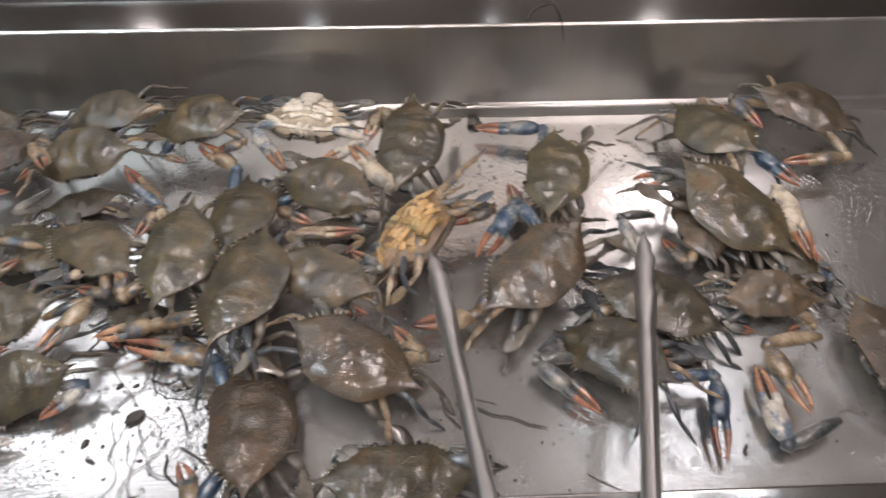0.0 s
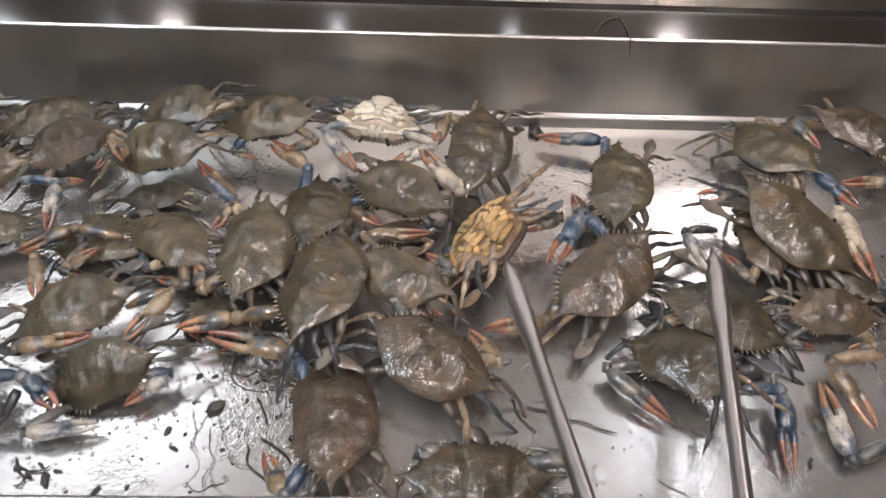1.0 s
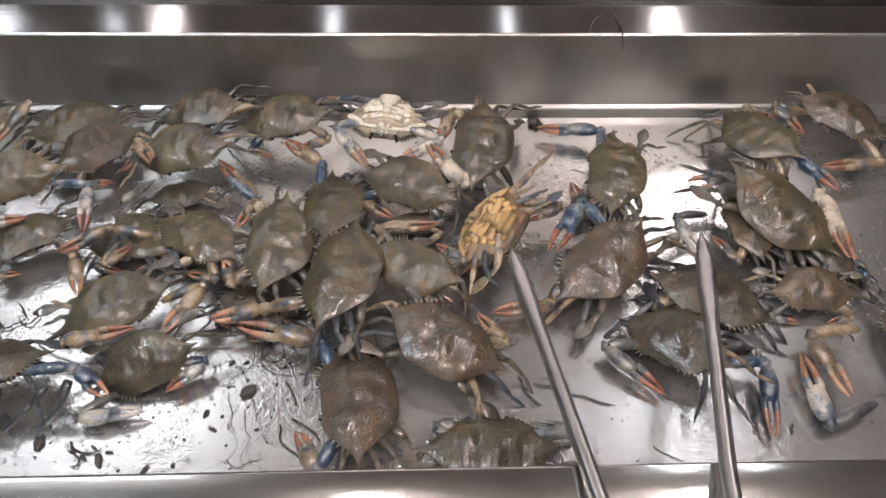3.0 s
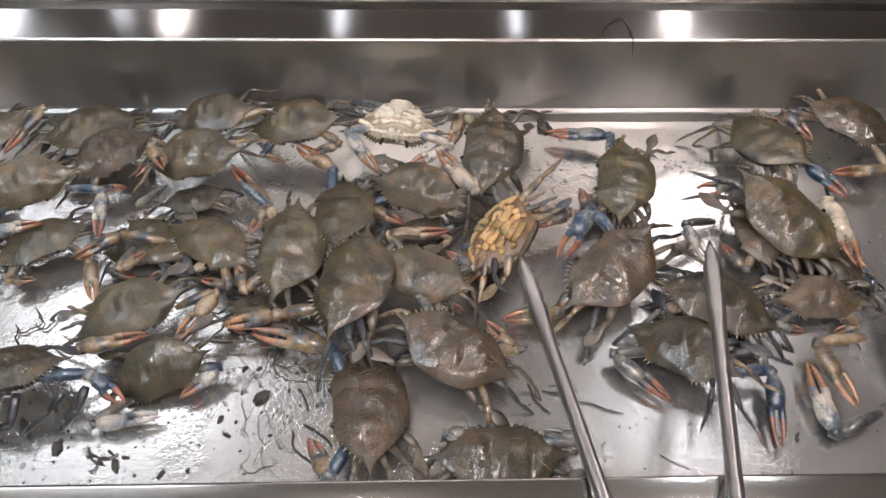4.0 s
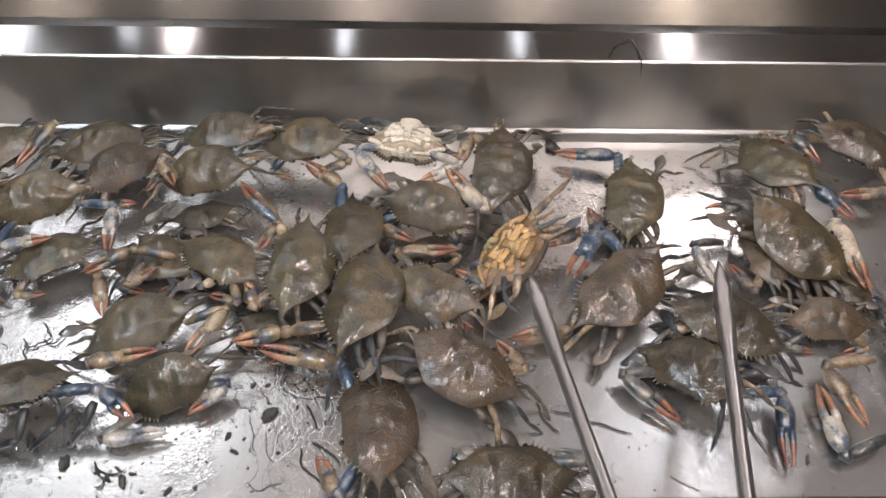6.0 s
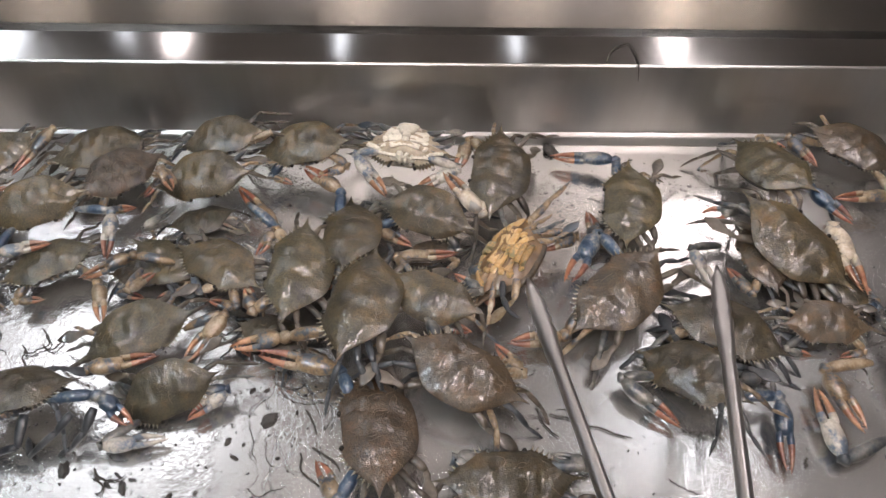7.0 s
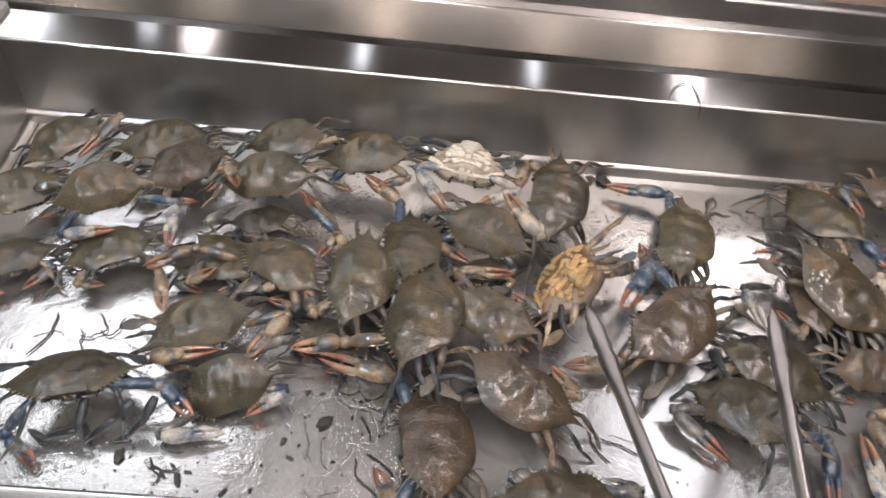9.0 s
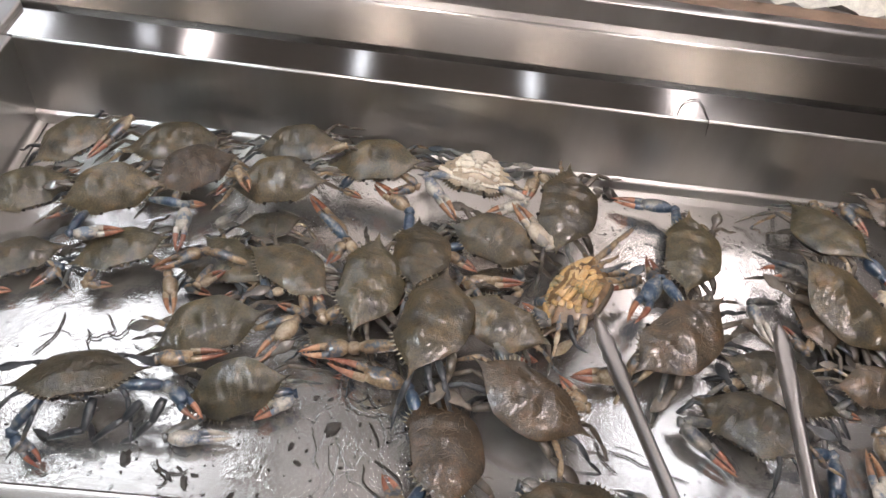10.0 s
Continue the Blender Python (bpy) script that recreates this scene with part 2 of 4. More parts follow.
def tube(bm, pts, wide, thick, up=(0, 0, 1), sides=10):
    """A closed limb through pts with an oval section; wide and thick are half sizes at each point."""
    pts = [Vector(p) for p in pts]
    rings = []
    for i, p in enumerate(pts):
        d = (pts[min(i + 1, len(pts) - 1)] - pts[max(i - 1, 0)]).normalized()
        side = d.cross(Vector(up))
        side = side.normalized() if side.length > 1e-4 else d.orthogonal().normalized()
        top = side.cross(d)
        rings.append([bm.verts.new(p + side * (wide[i] * math.cos(a)) + top * (thick[i] * math.sin(a))) for a in (2 * math.pi * k / sides for k in range(sides))])
    for r, s in zip(rings, rings[1:]):
        for k in range(sides):
            bm.faces.new((r[k], r[(k + 1) % sides], s[(k + 1) % sides], s[k]))
    bm.faces.new(rings[0][::-1]), bm.faces.new(rings[-1])
    return bm


def bend(a, c, off, n=5):
    """Points from a to c on a curve that bows by the vector off."""
    a, c, off = Vector(a), Vector(c), Vector(off)
    return [a.lerp(c, s) + off * (4 * s * (1 - s)) for s in (i / (n - 1) for i in range(n))]


def sweep(bm, profile, x0, x1):
    """A strip of sheet metal: a y-z profile drawn out along x."""
    rows = [[bm.verts.new((x, y, z)) for y, z in profile] for x in (x0, x1)]
    for i in range(len(profile) - 1):
        bm.faces.new((rows[0][i], rows[1][i], rows[1][i + 1], rows[0][i + 1]))
    return bm


def rounded(y, z, r, a0, a1, n=6):
    return [(y + r * math.cos(radians(a0 + (a1 - a0) * i / n)), z + r * math.sin(radians(a0 + (a1 - a0) * i / n))) for i in range(n + 1)]


# ---- the steel counter ----
X0, X1 = -0.736, 1.25          # inner faces of the tray's ends
YF, YB = 0.28, 0.844           # inner faces of its front and back
RIM, TOP, TOP2 = 0.129, 0.158, 0.190
YR, YT, YS = 0.908, 0.982, 1.005   # back of the rim, top of the leaning step, foot of the step above it
bm = bmesh.new()
box(bm, (X0 - 0.003, YF - 0.003, -0.012), (X1 + 0.003, YB + 0.003, 0))
setting("tray_floor", bm, STEEL_FLOOR, "wet brushed stainless steel tray floor with puddles")

back = [(YB - 0.0085, 0.0005), (YB - 0.0072, 0.0125), (YB - 0.007, 0.014)] + rounded(YB - 0.005, 0.014, 0.002, 180, 90) + [(YB - 0.0042, 0.016), (YB - 0.0005, 0.0165), (YB, 0.0175), (YB, 0.019)] + rounded(YB + 0.004, RIM - 0.004, 0.004, 180, 90)
bm = sweep(bmesh.new(), back, X0, X1)
setting("wall_back", bm, STEEL_WALL, "dull stainless steel back wall of the tray", smooth=True)
bm = sweep(bmesh.new(), [(YB + 0.004, RIM), (YR, RIM), (YR, RIM - 0.05)], X0 - 0.014, X1)
setting("rim_back", bm, STEEL_RIM, "polished flat stainless steel rim behind the tray")
slope = [(YR + 0.001, RIM - 0.05), (0.953, RIM - 0.05), (0.953, 0.111)] + rounded(YT + 0.004, TOP - 0.005, 0.005, 148, 90) + [(YS, TOP)]
setting("slope_back", sweep(bmesh.new(), slope, X0 - 0.6, X1), STEEL_SLOPE, "leaning stainless steel step behind a dark gap")
riser = [(YS, TOP)] + rounded(YS + 0.009, TOP2 - 0.005, 0.005, 170, 90) + [(YS + 0.028, TOP2), (YS + 0.028, TOP2 - 0.02)]
setting("upper_step", sweep(bmesh.new(), riser, X0 - 0.6, X1), STEEL_WALL, "upper stainless steel step with bright edge", smooth=True)
bm = box(bmesh.new(), (X0 - 0.6, YS + 0.029, TOP2 - 0.03), (X1, YS + 0.066, TOP2 - 0.002), 0.002)
setting("trim_board", bm, WOOD, "narrow brown board behind the steel step")
bm = bmesh.new()
bmesh.ops.create_grid(bm, x_segments=110, y_segments=30, size=1)
for v in bm.verts:
    v.co = Vector((X0 - 0.6 + (X1 - X0 + 0.6) * (v.co.x + 1) / 2, YS + 0.068 + 0.45 * (v.co.y + 1) / 2, TOP2 - 0.004))
    v.co.z += 0.016 * noise.noise(v.co * 40) + 0.01 * noise.noise(v.co * 95)
setting("ice_bed", bm, ICE, "bed of white crushed ice behind the counter", smooth=True)

side = [(-0.014, 0.0015)] + rounded(-0.012, 0.0125, 0.012, -90, 0)[1:] + rounded(0.004, RIM - 0.004, 0.004, 180, 90) + [(0.013, RIM)]
for name, x, sgn in (("wall_left", X0, 1), ("wall_right", X1, -1)):
    bm = bmesh.new()
    rows = [[bm.verts.new((x - sgn * a, y, z)) for a, z in side] for y in (YF, YB)]
    for i in range(len(side) - 1):
        bm.faces.new((rows[0][i], rows[1][i], rows[1][i + 1], rows[0][i + 1]))
    setting(name, bm, STEEL_WALL, "stainless steel end wall of the tray", smooth=True)
bm = box(bmesh.new(), (X0 - 0.6, -0.2, RIM - 0.01), (X0 - 0.0135, YR + 0.005, TOP - 0.02), 0.003)
setting("riser_left", bm, STEEL_WALL, "raised stainless steel end block beside the tray")
front = [(YF + 0.014, 0.0015)] + rounded(YF + 0.012, 0.0125, 0.012, -90, -180)[1:] + rounded(YF - 0.004, RIM - 0.004, 0.004, 0, 90) + [(YF - 0.09, RIM), (YF - 0.1, RIM - 0.012), (YF - 0.1, -0.85)]
setting("wall_front", sweep(bmesh.new(), front, X0 - 0.013, X1), STEEL_RIM, "stainless steel front wall and lip of the counter", smooth=True)

# ---- the shop round it ----
CEIL = 1.9
# Walls and floor are out of view, added for reflections and bounced light.
for name, lo, hi, mat, label in (
        ("floor", (-4, -3, -0.9), (4, 5.5, -0.85), TILES, "dim tiled floor, unseen, added for bounce light"),
        ("wall_north", (-4, 5.5, -0.85), (4, 5.6, CEIL), WALLPAINT, "plain brown wall, unseen, added for reflections and bounce light"),
        ("wall_south", (-4, -3.1, -0.85), (4, -3, CEIL), WALLPAINT, "plain brown wall, unseen, added for reflections and bounce light"),
        ("wall_west", (-4.1, -3, -0.85), (-4, 5.5, CEIL), WALLPAINT, "plain brown wall, unseen, added for reflections and bounce light"),
        ("wall_east", (4, -3, -0.85), (4.1, 5.5, CEIL), WALLPAINT, "plain brown wall, unseen, added for reflections and bounce light"),
        ("ceiling", (-4, -3, CEIL), (4, 5.5, CEIL + 0.1), PAINT, "plain off-white shop ceiling")):
    setting(name, box(bmesh.new(), lo, hi), mat, label)


def ceiling_and_fill_light(x, y, w, d, glass=LAMP, drop=0.16):
    """A flat luminaire hung under the ceiling, glowing below and, added to brighten the ceiling, above."""
    lamp = tagged(new("ceiling_and_fill_light"), "white rectangular hanging light, one of the reflected and added fill lights, switched on", "lamp", "ceiling lights")
    lamp.location = (x, y, CEIL)
    t = min(0.03, w * 0.1, d * 0.1)
    for name, lo, hi in (("side_rail", (-w / 2, -d / 2), (w / 2, -d / 2 + t)), ("side_rail", (-w / 2, d / 2 - t), (w / 2, d / 2)), ("end_rail", (-w / 2, -d / 2 + t), (-w / 2 + t, d / 2 - t)), ("end_rail", (w / 2 - t, -d / 2 + t), (w / 2, d / 2 - t))):
        part(name, box(bmesh.new(), (*lo, -drop - 0.03), (*hi, -drop)), WHITE_METAL, lamp, smooth=False)
    part("diffuser", box(bmesh.new(), (-w / 2 + t, -d / 2 + t, -drop - 0.025), (w / 2 - t, d / 2 - t, -drop - 0.005)), glass, lamp, "glowing white diffuser", smooth=False)
    for sx in (-1, 1):
        part("hanger", tube(bmesh.new(), [(sx * (w / 2 - t / 2), 0, -drop), (sx * (w / 2 - t / 2), 0, -0.0005)], [0.004] * 2, [0.004] * 2, (0, 1, 0), 8), WHITE_METAL, lamp)


# The y 4.7 light is unseen, added to brighten the ceiling and far wall.
for x, y, w, d, glass in ((-1.2, 1.4, 0.85, 0.55, LAMP_PANEL), (0.0, 4.7, 2.6, 0.4, LAMP), (-1.45, 2.05, 0.9, 0.09, LAMP_COOL), (-2.3, 3.1, 0.7, 0.4, LAMP_DIM), (0.72, 1.35, 0.05, 0.5, LAMP_COOL), (0.95, 1.3, 0.05, 0.4, LAMP_COOL), (1.1, 2.4, 0.34, 1.0, LAMP_TUBE),
                          (-1.15, 0.1, 0.06, 1.2, FILL_PALE), (-0.25, 0.15, 0.06, 1.2, FILL_STRIP), (0.7, 0.1, 0.06, 1.2, FILL_STRIP), (-0.1, 2.5, 1.7, 0.5, CEILING_GLOW), (0.0, -0.95, 1.9, 0.4, LAMP_SOFT)):
    ceiling_and_fill_light(x, y, w, d, glass)
for x, w, d in ((-1.62, 0.1, 0.12), (-1.36, 0.13, 0.32), (-0.52, 0.06, 0.34), (0.38, 0.055, 0.34), (1.21, 0.14, 0.3)):
    ceiling_and_fill_light(x, 3.4, w, d, LAMP if w > 0.1 else LAMP_DIM, 0.012)


def ceiling_spot(x, y, r):
    lamp = tagged(new("ceiling_spot"), "small round ceiling downlight, switched on", "lamp", "ceiling downlights")
    lamp.location = (x, y, CEIL)
    for name, a, z0, z1, mat in (("housing", r + 0.02, -0.05, 0, WHITE_METAL), ("lens", r, -0.056, -0.05, SPOT)):
        bm = bmesh.new()
        bmesh.ops.create_cone(bm, cap_ends=True, segments=24, radius1=a, radius2=a, depth=z1 - z0, matrix=pose(0, 0, (z0 + z1) / 2))
        part(name, bm, mat, lamp, smooth=False)


for x, r in ((-2.05, 0.05), (-1.33, 0.03), (-0.42, 0.045), (0.46, 0.04), (1.25, 0.06), (1.67, 0.035)):
    ceiling_spot(x, -1.65, r)


# ---- crabs ----
def half_outline():
    """Right half of the shell's edge from the middle of the front to the middle of the back, half width 1."""
    pts = [(0.0, 0.4, 0, -0.035), (0.05, 0.4, 0, -0.005), (0.1, 0.4, 0, -0.03), (0.15, 0.4, 0, 0.005), (0.2, 0.4, 0, -0.015), (0.25, 0.4, 0, -0.025), (0.3, 0.4, 0, 0.02)]
    for k in range(8):
        a, b = k / 8, (k + 0.55) / 8
        for s, out in ((a, 0.0), (b, 0.06)):
            ang = 0.25 + s * 0.95
            pts.append((0.31 + 0.44 * s, 0.4 - 0.285 * s ** 1.4, out * math.sin(ang) * 0.9, out * math.cos(ang)))
    pts += [(0.77, 0.105), (0.81, 0.09), (0.87, 0.073), (0.94, 0.06), (1.0, 0.05), (0.94, 0.043), (0.87, 0.028), (0.81, 0.004), (0.76, -0.036), (0.7, -0.1), (0.635, -0.17), (0.56, -0.25), (0.48, -0.325), (0.41, -0.385), (0.35, -0.425), (0.28, -0.446), (0.2, -0.46), (0.1, -0.468), (0.0, -0.468)]
    return [(p[0], p[1] * 1.08, *(p[2:] or (0, 0))) for p in pts]


HALF = half_outline()
RIGHT = [(x + dx, y + dy) for x, y, dx, dy in HALF]
EDGE = RIGHT + [(-x, y) for x, y in RIGHT[-2:0:-1]]
SHELL_MESH = {}


def shell_mesh(kind, seed):
    """Domed shell with toothed edge, raised regions and grooves, half width 1."""
    key = (kind, seed)
    if key in SHELL_MESH:
        return SHELL_MESH[key]
    tip = max(range(len(HALF)), key=lambda k: HALF[k][0])
    front, back = HALF[:tip + 1], [p[:2] for p in HALF[tip:]][::-1]
    drift = Vector((seed * 7.3, seed * 3.1, seed * 1.7))

    def rear(x):
        for (xa, ya), (xb, yb) in zip(back, back[1:]):
            if xa <= x <= xb:
                return ya + (yb - ya) * (x - xa) / max(xb - xa, 1e-6)
        return back[-1][1]

    cols = [(-x, y, -dx, dy) for x, y, dx, dy in front[:0:-1]] + list(front)
    rows = 21
    bm, grid, low = bmesh.new(), [], []
    for x, yf, dx, dy in cols:
        yb, col = rear(abs(x)), []
        for r in range(rows + 1):
            v = math.sin(math.pi / 2 * (2 * r / rows - 1))
            y = (yf + yb) / 2 + (yf - yb) / 2 * v
            fall = (1 - abs(v) ** 5) * max(0.0, 1 - (abs(x) / 0.86) ** 6)
            z = 0.12 * (1 - abs(v) ** 2.6) * max(0.13 - 0.1 * abs(x), 1 - (abs(x) / 0.84) ** 2.3)
            z += fall * (0.05 * math.exp(-((abs(x) - 0.3) / 0.15) ** 2 - ((y - 0.1) / 0.11) ** 2) + 0.05 * math.exp(-(x / 0.13) ** 2 - ((y + 0.12) / 0.15) ** 2)
                         - 0.03 * math.exp(-((abs(x) - 0.17) / 0.04) ** 2 - ((y + 0.08) / 0.14) ** 2) - 0.026 * math.exp(-((y + 0.02 - 0.16 * abs(x)) / 0.028) ** 2) * math.exp(-((abs(x) - 0.45) / 0.16) ** 2))
            p = Vector((x, y, 0))
            z += fall * (0.028 * noise.noise(p * 4.5 + drift) + 0.016 * noise.noise(p * 12 + drift) + 0.009 * noise.noise(p * 26 + drift))
            col.append(bm.verts.new((x + (dx if r == rows else 0), y + (dy if r == rows else 0), z + 0.012)))
        grid.append(col)
        low.append([bm.verts.new((x * 0.975, yb + (yf - yb) * 0.03, -0.028 + 0.02 * max(0, abs(x) - 0.7) / 0.3)), bm.verts.new((x * 0.975 + dx * 0.9, yf - (yf - yb) * 0.03 + dy * 0.9, -0.028 + 0.02 * max(0, abs(x) - 0.7) / 0.3))])
    for a, b, la, lb in zip(grid, grid[1:], low, low[1:]):
        for r in range(rows):
            bm.faces.new((a[r], b[r], b[r + 1], a[r + 1]))
        bm.faces.new((a[-1], b[-1], lb[1], la[1])), bm.faces.new((b[0], a[0], la[0], lb[0])), bm.faces.new((la[0], la[1], lb[1], lb[0]))
    SHELL_MESH[key] = mesh_of("carapace", bm, SHELL[kind])
    return SHELL_MESH[key]


def belly(bm):
    """The rounded underside with furrows between the leg plates and a raised middle."""
    n, rows = len(EDGE), []
    for u in (0.92, 0.84, 0.75, 0.66, 0.57, 0.48, 0.39, 0.3, 0.2, 0.1):
        row = []
        for x, y in EDGE:
            p = Vector((x * u * (0.9 if abs(x) > 0.75 else 1), (y + 0.02) * u - 0.02, -0.04 - 0.21 * (1 - u ** 2.2)))
            if 0.12 < abs(p.x) < 0.55 and p.y < 0.25:
                p.z += 0.022 * math.cos((p.y - 0.15 * abs(p.x)) * 48)
            p.z -= 0.035 * math.exp(-(p.x / 0.13) ** 2) * (p.y < 0.1) + 0.012 * noise.noise(p * 9)
            row.append(bm.verts.new(p))
        rows.append(row)
    for a, b in zip(rows, rows[1:]):
        for i in range(n):
            bm.faces.new((a[i], b[i], b[(i + 1) % n], a[(i + 1) % n]))
    bm.faces.new(rows[-1])
    return bm


def ridged(bm, sides, depth):
    """Presses every other line of a limb inwards, which leaves long ridges."""
    verts = list(bm.verts)
    for i in range(0, len(verts) - sides + 1, sides):
        ring = verts[i:i + sides]
        mid = sum((v.co for v in ring), Vector()) / sides
        for v in ring[::2]:
            v.co = mid + (v.co - mid) * depth


def underside_plates(base, w, mat, rng):
    """The hard plates of an upturned crab: breast plates in pairs, leg sockets, cheeks and mouth covers."""
    plates = [("breast_plate", 0.05 + ln / 2, 0.09 - 0.135 * k, 16 - 15 * k, ln, 0.13) for k, ln in enumerate((0.24, 0.29, 0.28, 0.2))]
    plates += [("leg_socket", 0.39 - 0.02 * k, 0.12 - 0.12 * k, 20 - 22 * k, 0.12, 0.105) for k in range(4)]
    plates += [("cheek_plate", 0.3, 0.26, -10, 0.34, 0.13), ("cheek_plate", 0.59, 0.13, -26, 0.3, 0.1), ("cheek_plate", 0.5, 0.235, -24, 0.26, 0.06), ("mouth_cover", 0.06, 0.25, 0, 0.1, 0.2)]
    for name, x, y, turn, lx, ly in plates:
        for sg in (1, -1):
            u = min(1.0, math.hypot(x / 0.82, (y + 0.02) / 0.43))
            z = -0.045 - 0.21 * (1 - u ** 2.2)
            tilt = 24 * x if name != "mouth_cover" else 4
            bm = box(bmesh.new(), (-lx / 2, -ly / 2, -0.02), (lx / 2, ly / 2, 0.03), min(0.035, ly * 0.34))
            for v in bm.verts:
                v.co += Vector((0.03, 0.03, 0.02)) * noise.noise(v.co * 7 + Vector((x * 31, y * 17, sg)))
            bm.transform(Matrix.Scale(w, 4) @ pose(sg * x, y, z, -50 * y, -sg * tilt, sg * turn + rng.uniform(-3, 3)))
            part(name, bm, mat, base)


def claw(crab, w, inv, sgn, elbow, tip, palm_mat, finger_mat, arm_mat, gap):
    """A pincer: arm from the body to the elbow, wrist knob, ridged palm, and two slender toothed fingers."""
    root = Vector((sgn * 0.42, 0.24, -0.1)) * w
    e, t = (inv @ Vector(elbow), inv @ Vector(tip))
    if (root - e).length > 0.72 * w:
        root = e + (root - e).normalized() * 0.72 * w
    up = (inv.to_3x3() @ Vector((0, 0, 1))).normalized()
    d = t - e
    ln = min(max(d.length, 0.5 * w), 1.35 * w)
    d.normalize()
    lat = d.cross(up).normalized()
    lat *= 1 if lat.dot(root - e) > 0 else -1
    gap *= 0.55
    way = (e - root).normalized()
    k = w * 0.92
    bm = tube(bmesh.new(), bend(root, e - way * 0.04 * w, up * 0.03 * w, 7), [0.05 * k, 0.075 * k, 0.09 * k, 0.1 * k, 0.105 * k, 0.1 * k, 0.06 * k], [0.045 * k, 0.07 * k, 0.08 * k, 0.088 * k, 0.095 * k, 0.085 * k, 0.05 * k], up, 7)
    for q in range(3):
        p = root.lerp(e, 0.4 + 0.2 * q)
        tube(bm, (p + lat * 0.07 * w, p + lat * 0.15 * w), (0.02 * w, 0.002 * w), (0.02 * w, 0.002 * w), up, 5)
    body = part("claw", bm, arm_mat, crab, "jointed claw arm of the crab")
    bm = bmesh.new()
    tube(bm, (e - way * 0.085 * w, e - way * 0.03 * w, e + d * 0.04 * w, e + d * 0.1 * w), [0.05 * w, 0.09 * w, 0.098 * w, 0.055 * w], [0.045 * w, 0.085 * w, 0.088 * w, 0.045 * w], up, 8)
    part("wrist", bm, arm_mat, body)
    a, b = e + d * 0.07 * w, e + d * 0.52 * ln
    half = min(0.145 * w, 0.175 * ln)
    bm = tube(bmesh.new(), bend(a, b, -lat * 0.015 * w, 7), [0.45 * half, half * 0.8, half, half * 1.03, half * 1.0, half * 0.92, half * 0.72], [0.4 * half, half * 0.68, half * 0.8, half * 0.8, half * 0.74, half * 0.62, half * 0.45], up, 10)
    ridged(bm, 10, 0.88)
    for v in bm.verts:
        v.co += up * 0.012 * w * noise.noise(v.co * 60 / (w * 12) + Vector((ln * 50, 0, 0)))
    part("palm", bm, palm_mat, body)
    end = e + d * ln
    for name, side in (("fixed_finger", -1), ("movable_finger", 1)):
        s0 = b - d * 0.04 * w + lat * side * half * 0.52
        s1 = end + lat * side * gap * w * 0.5 - d * (0.05 if side > 0 else 0) * w
        pts = bend(s0, s1, lat * side * (0.012 + gap * 0.2) * w, 8)
        r = half * 0.4
        bm = tube(bmesh.new(), pts, [r * 0.95, r, r * 0.92, r * 0.8, r * 0.68, r * 0.52, r * 0.34, r * 0.06], [r * 1.1, r * 1.05, r * 0.95, r * 0.82, r * 0.68, r * 0.52, r * 0.34, r * 0.06], up, 8)
        for q in pts[1:7]:
            tube(bm, (q - lat * side * r * 0.4, q - lat * side * r * 1.05), (r * 0.25, r * 0.05), (r * 0.25, r * 0.05), up, 5)
        me = part(name, bm, finger_mat, body).data
        edge = s0.lerp(s1, 0.25)
        me.materials.append(palm_mat)
        for f in me.polygons:
            if (f.center - edge).dot(d) < 0:
                f.material_index = 1


def leg(crab, w, rng, sgn, k, mat, down, ahead, level):
    """A thin walking leg of four flattened joints that ends in a point."""
    ang = radians((8, -16, -38)[k] + ahead + rng.uniform(-14, 14))
    out = Vector((sgn * math.cos(ang), math.sin(ang), 0))
    root = Vector((sgn * 0.48, 0.1 - 0.14 * k, -0.12)) * w
    ln = w * rng.uniform(0.85, 1.1) * (0.65 if down < 0 else 1)
    lift = rng.uniform(-0.02, 0.12)
    knee = root + out * 0.42 * ln + Vector((0, 0, lift * w))
    swing = Matrix.Rotation(radians(sgn * rng.uniform(-45, 30)), 3, "Z") @ out
    ankle = knee + swing * 0.3 * ln + Vector((0, 0, -0.22 * w * down))
    foot = ankle + (Matrix.Rotation(radians(sgn * rng.uniform(-35, 20)), 3, "Z") @ swing) * 0.3 * ln + Vector((0, 0, -0.16 * w * down))
    knee, ankle, foot = (root + level @ (q - root) for q in (knee, ankle, foot))
    bm = bmesh.new()
    r = 0.045 * w
    tube(bm, bend(root, knee, (0, 0, 0.02 * w), 5), [r * 0.8, r * 1.05, r * 1.1, r, r * 0.7], [r * 0.6, r * 0.75, r * 0.75, r * 0.7, r * 0.5])
    tube(bm, bend(knee, ankle, (0, 0, 0.01 * w), 5), [r * 0.7, r * 0.95, r * 0.95, r * 0.85, r * 0.55], [r * 0.5, r * 0.65, r * 0.65, r * 0.55, r * 0.4])
    tube(bm, bend(ankle, foot, (0, 0, 0.02 * w), 5), [r * 0.55, r * 0.7, r * 0.6, r * 0.4, r * 0.06], [r * 0.4, r * 0.45, r * 0.4, r * 0.28, r * 0.05])
    part("leg", bm, mat, crab)


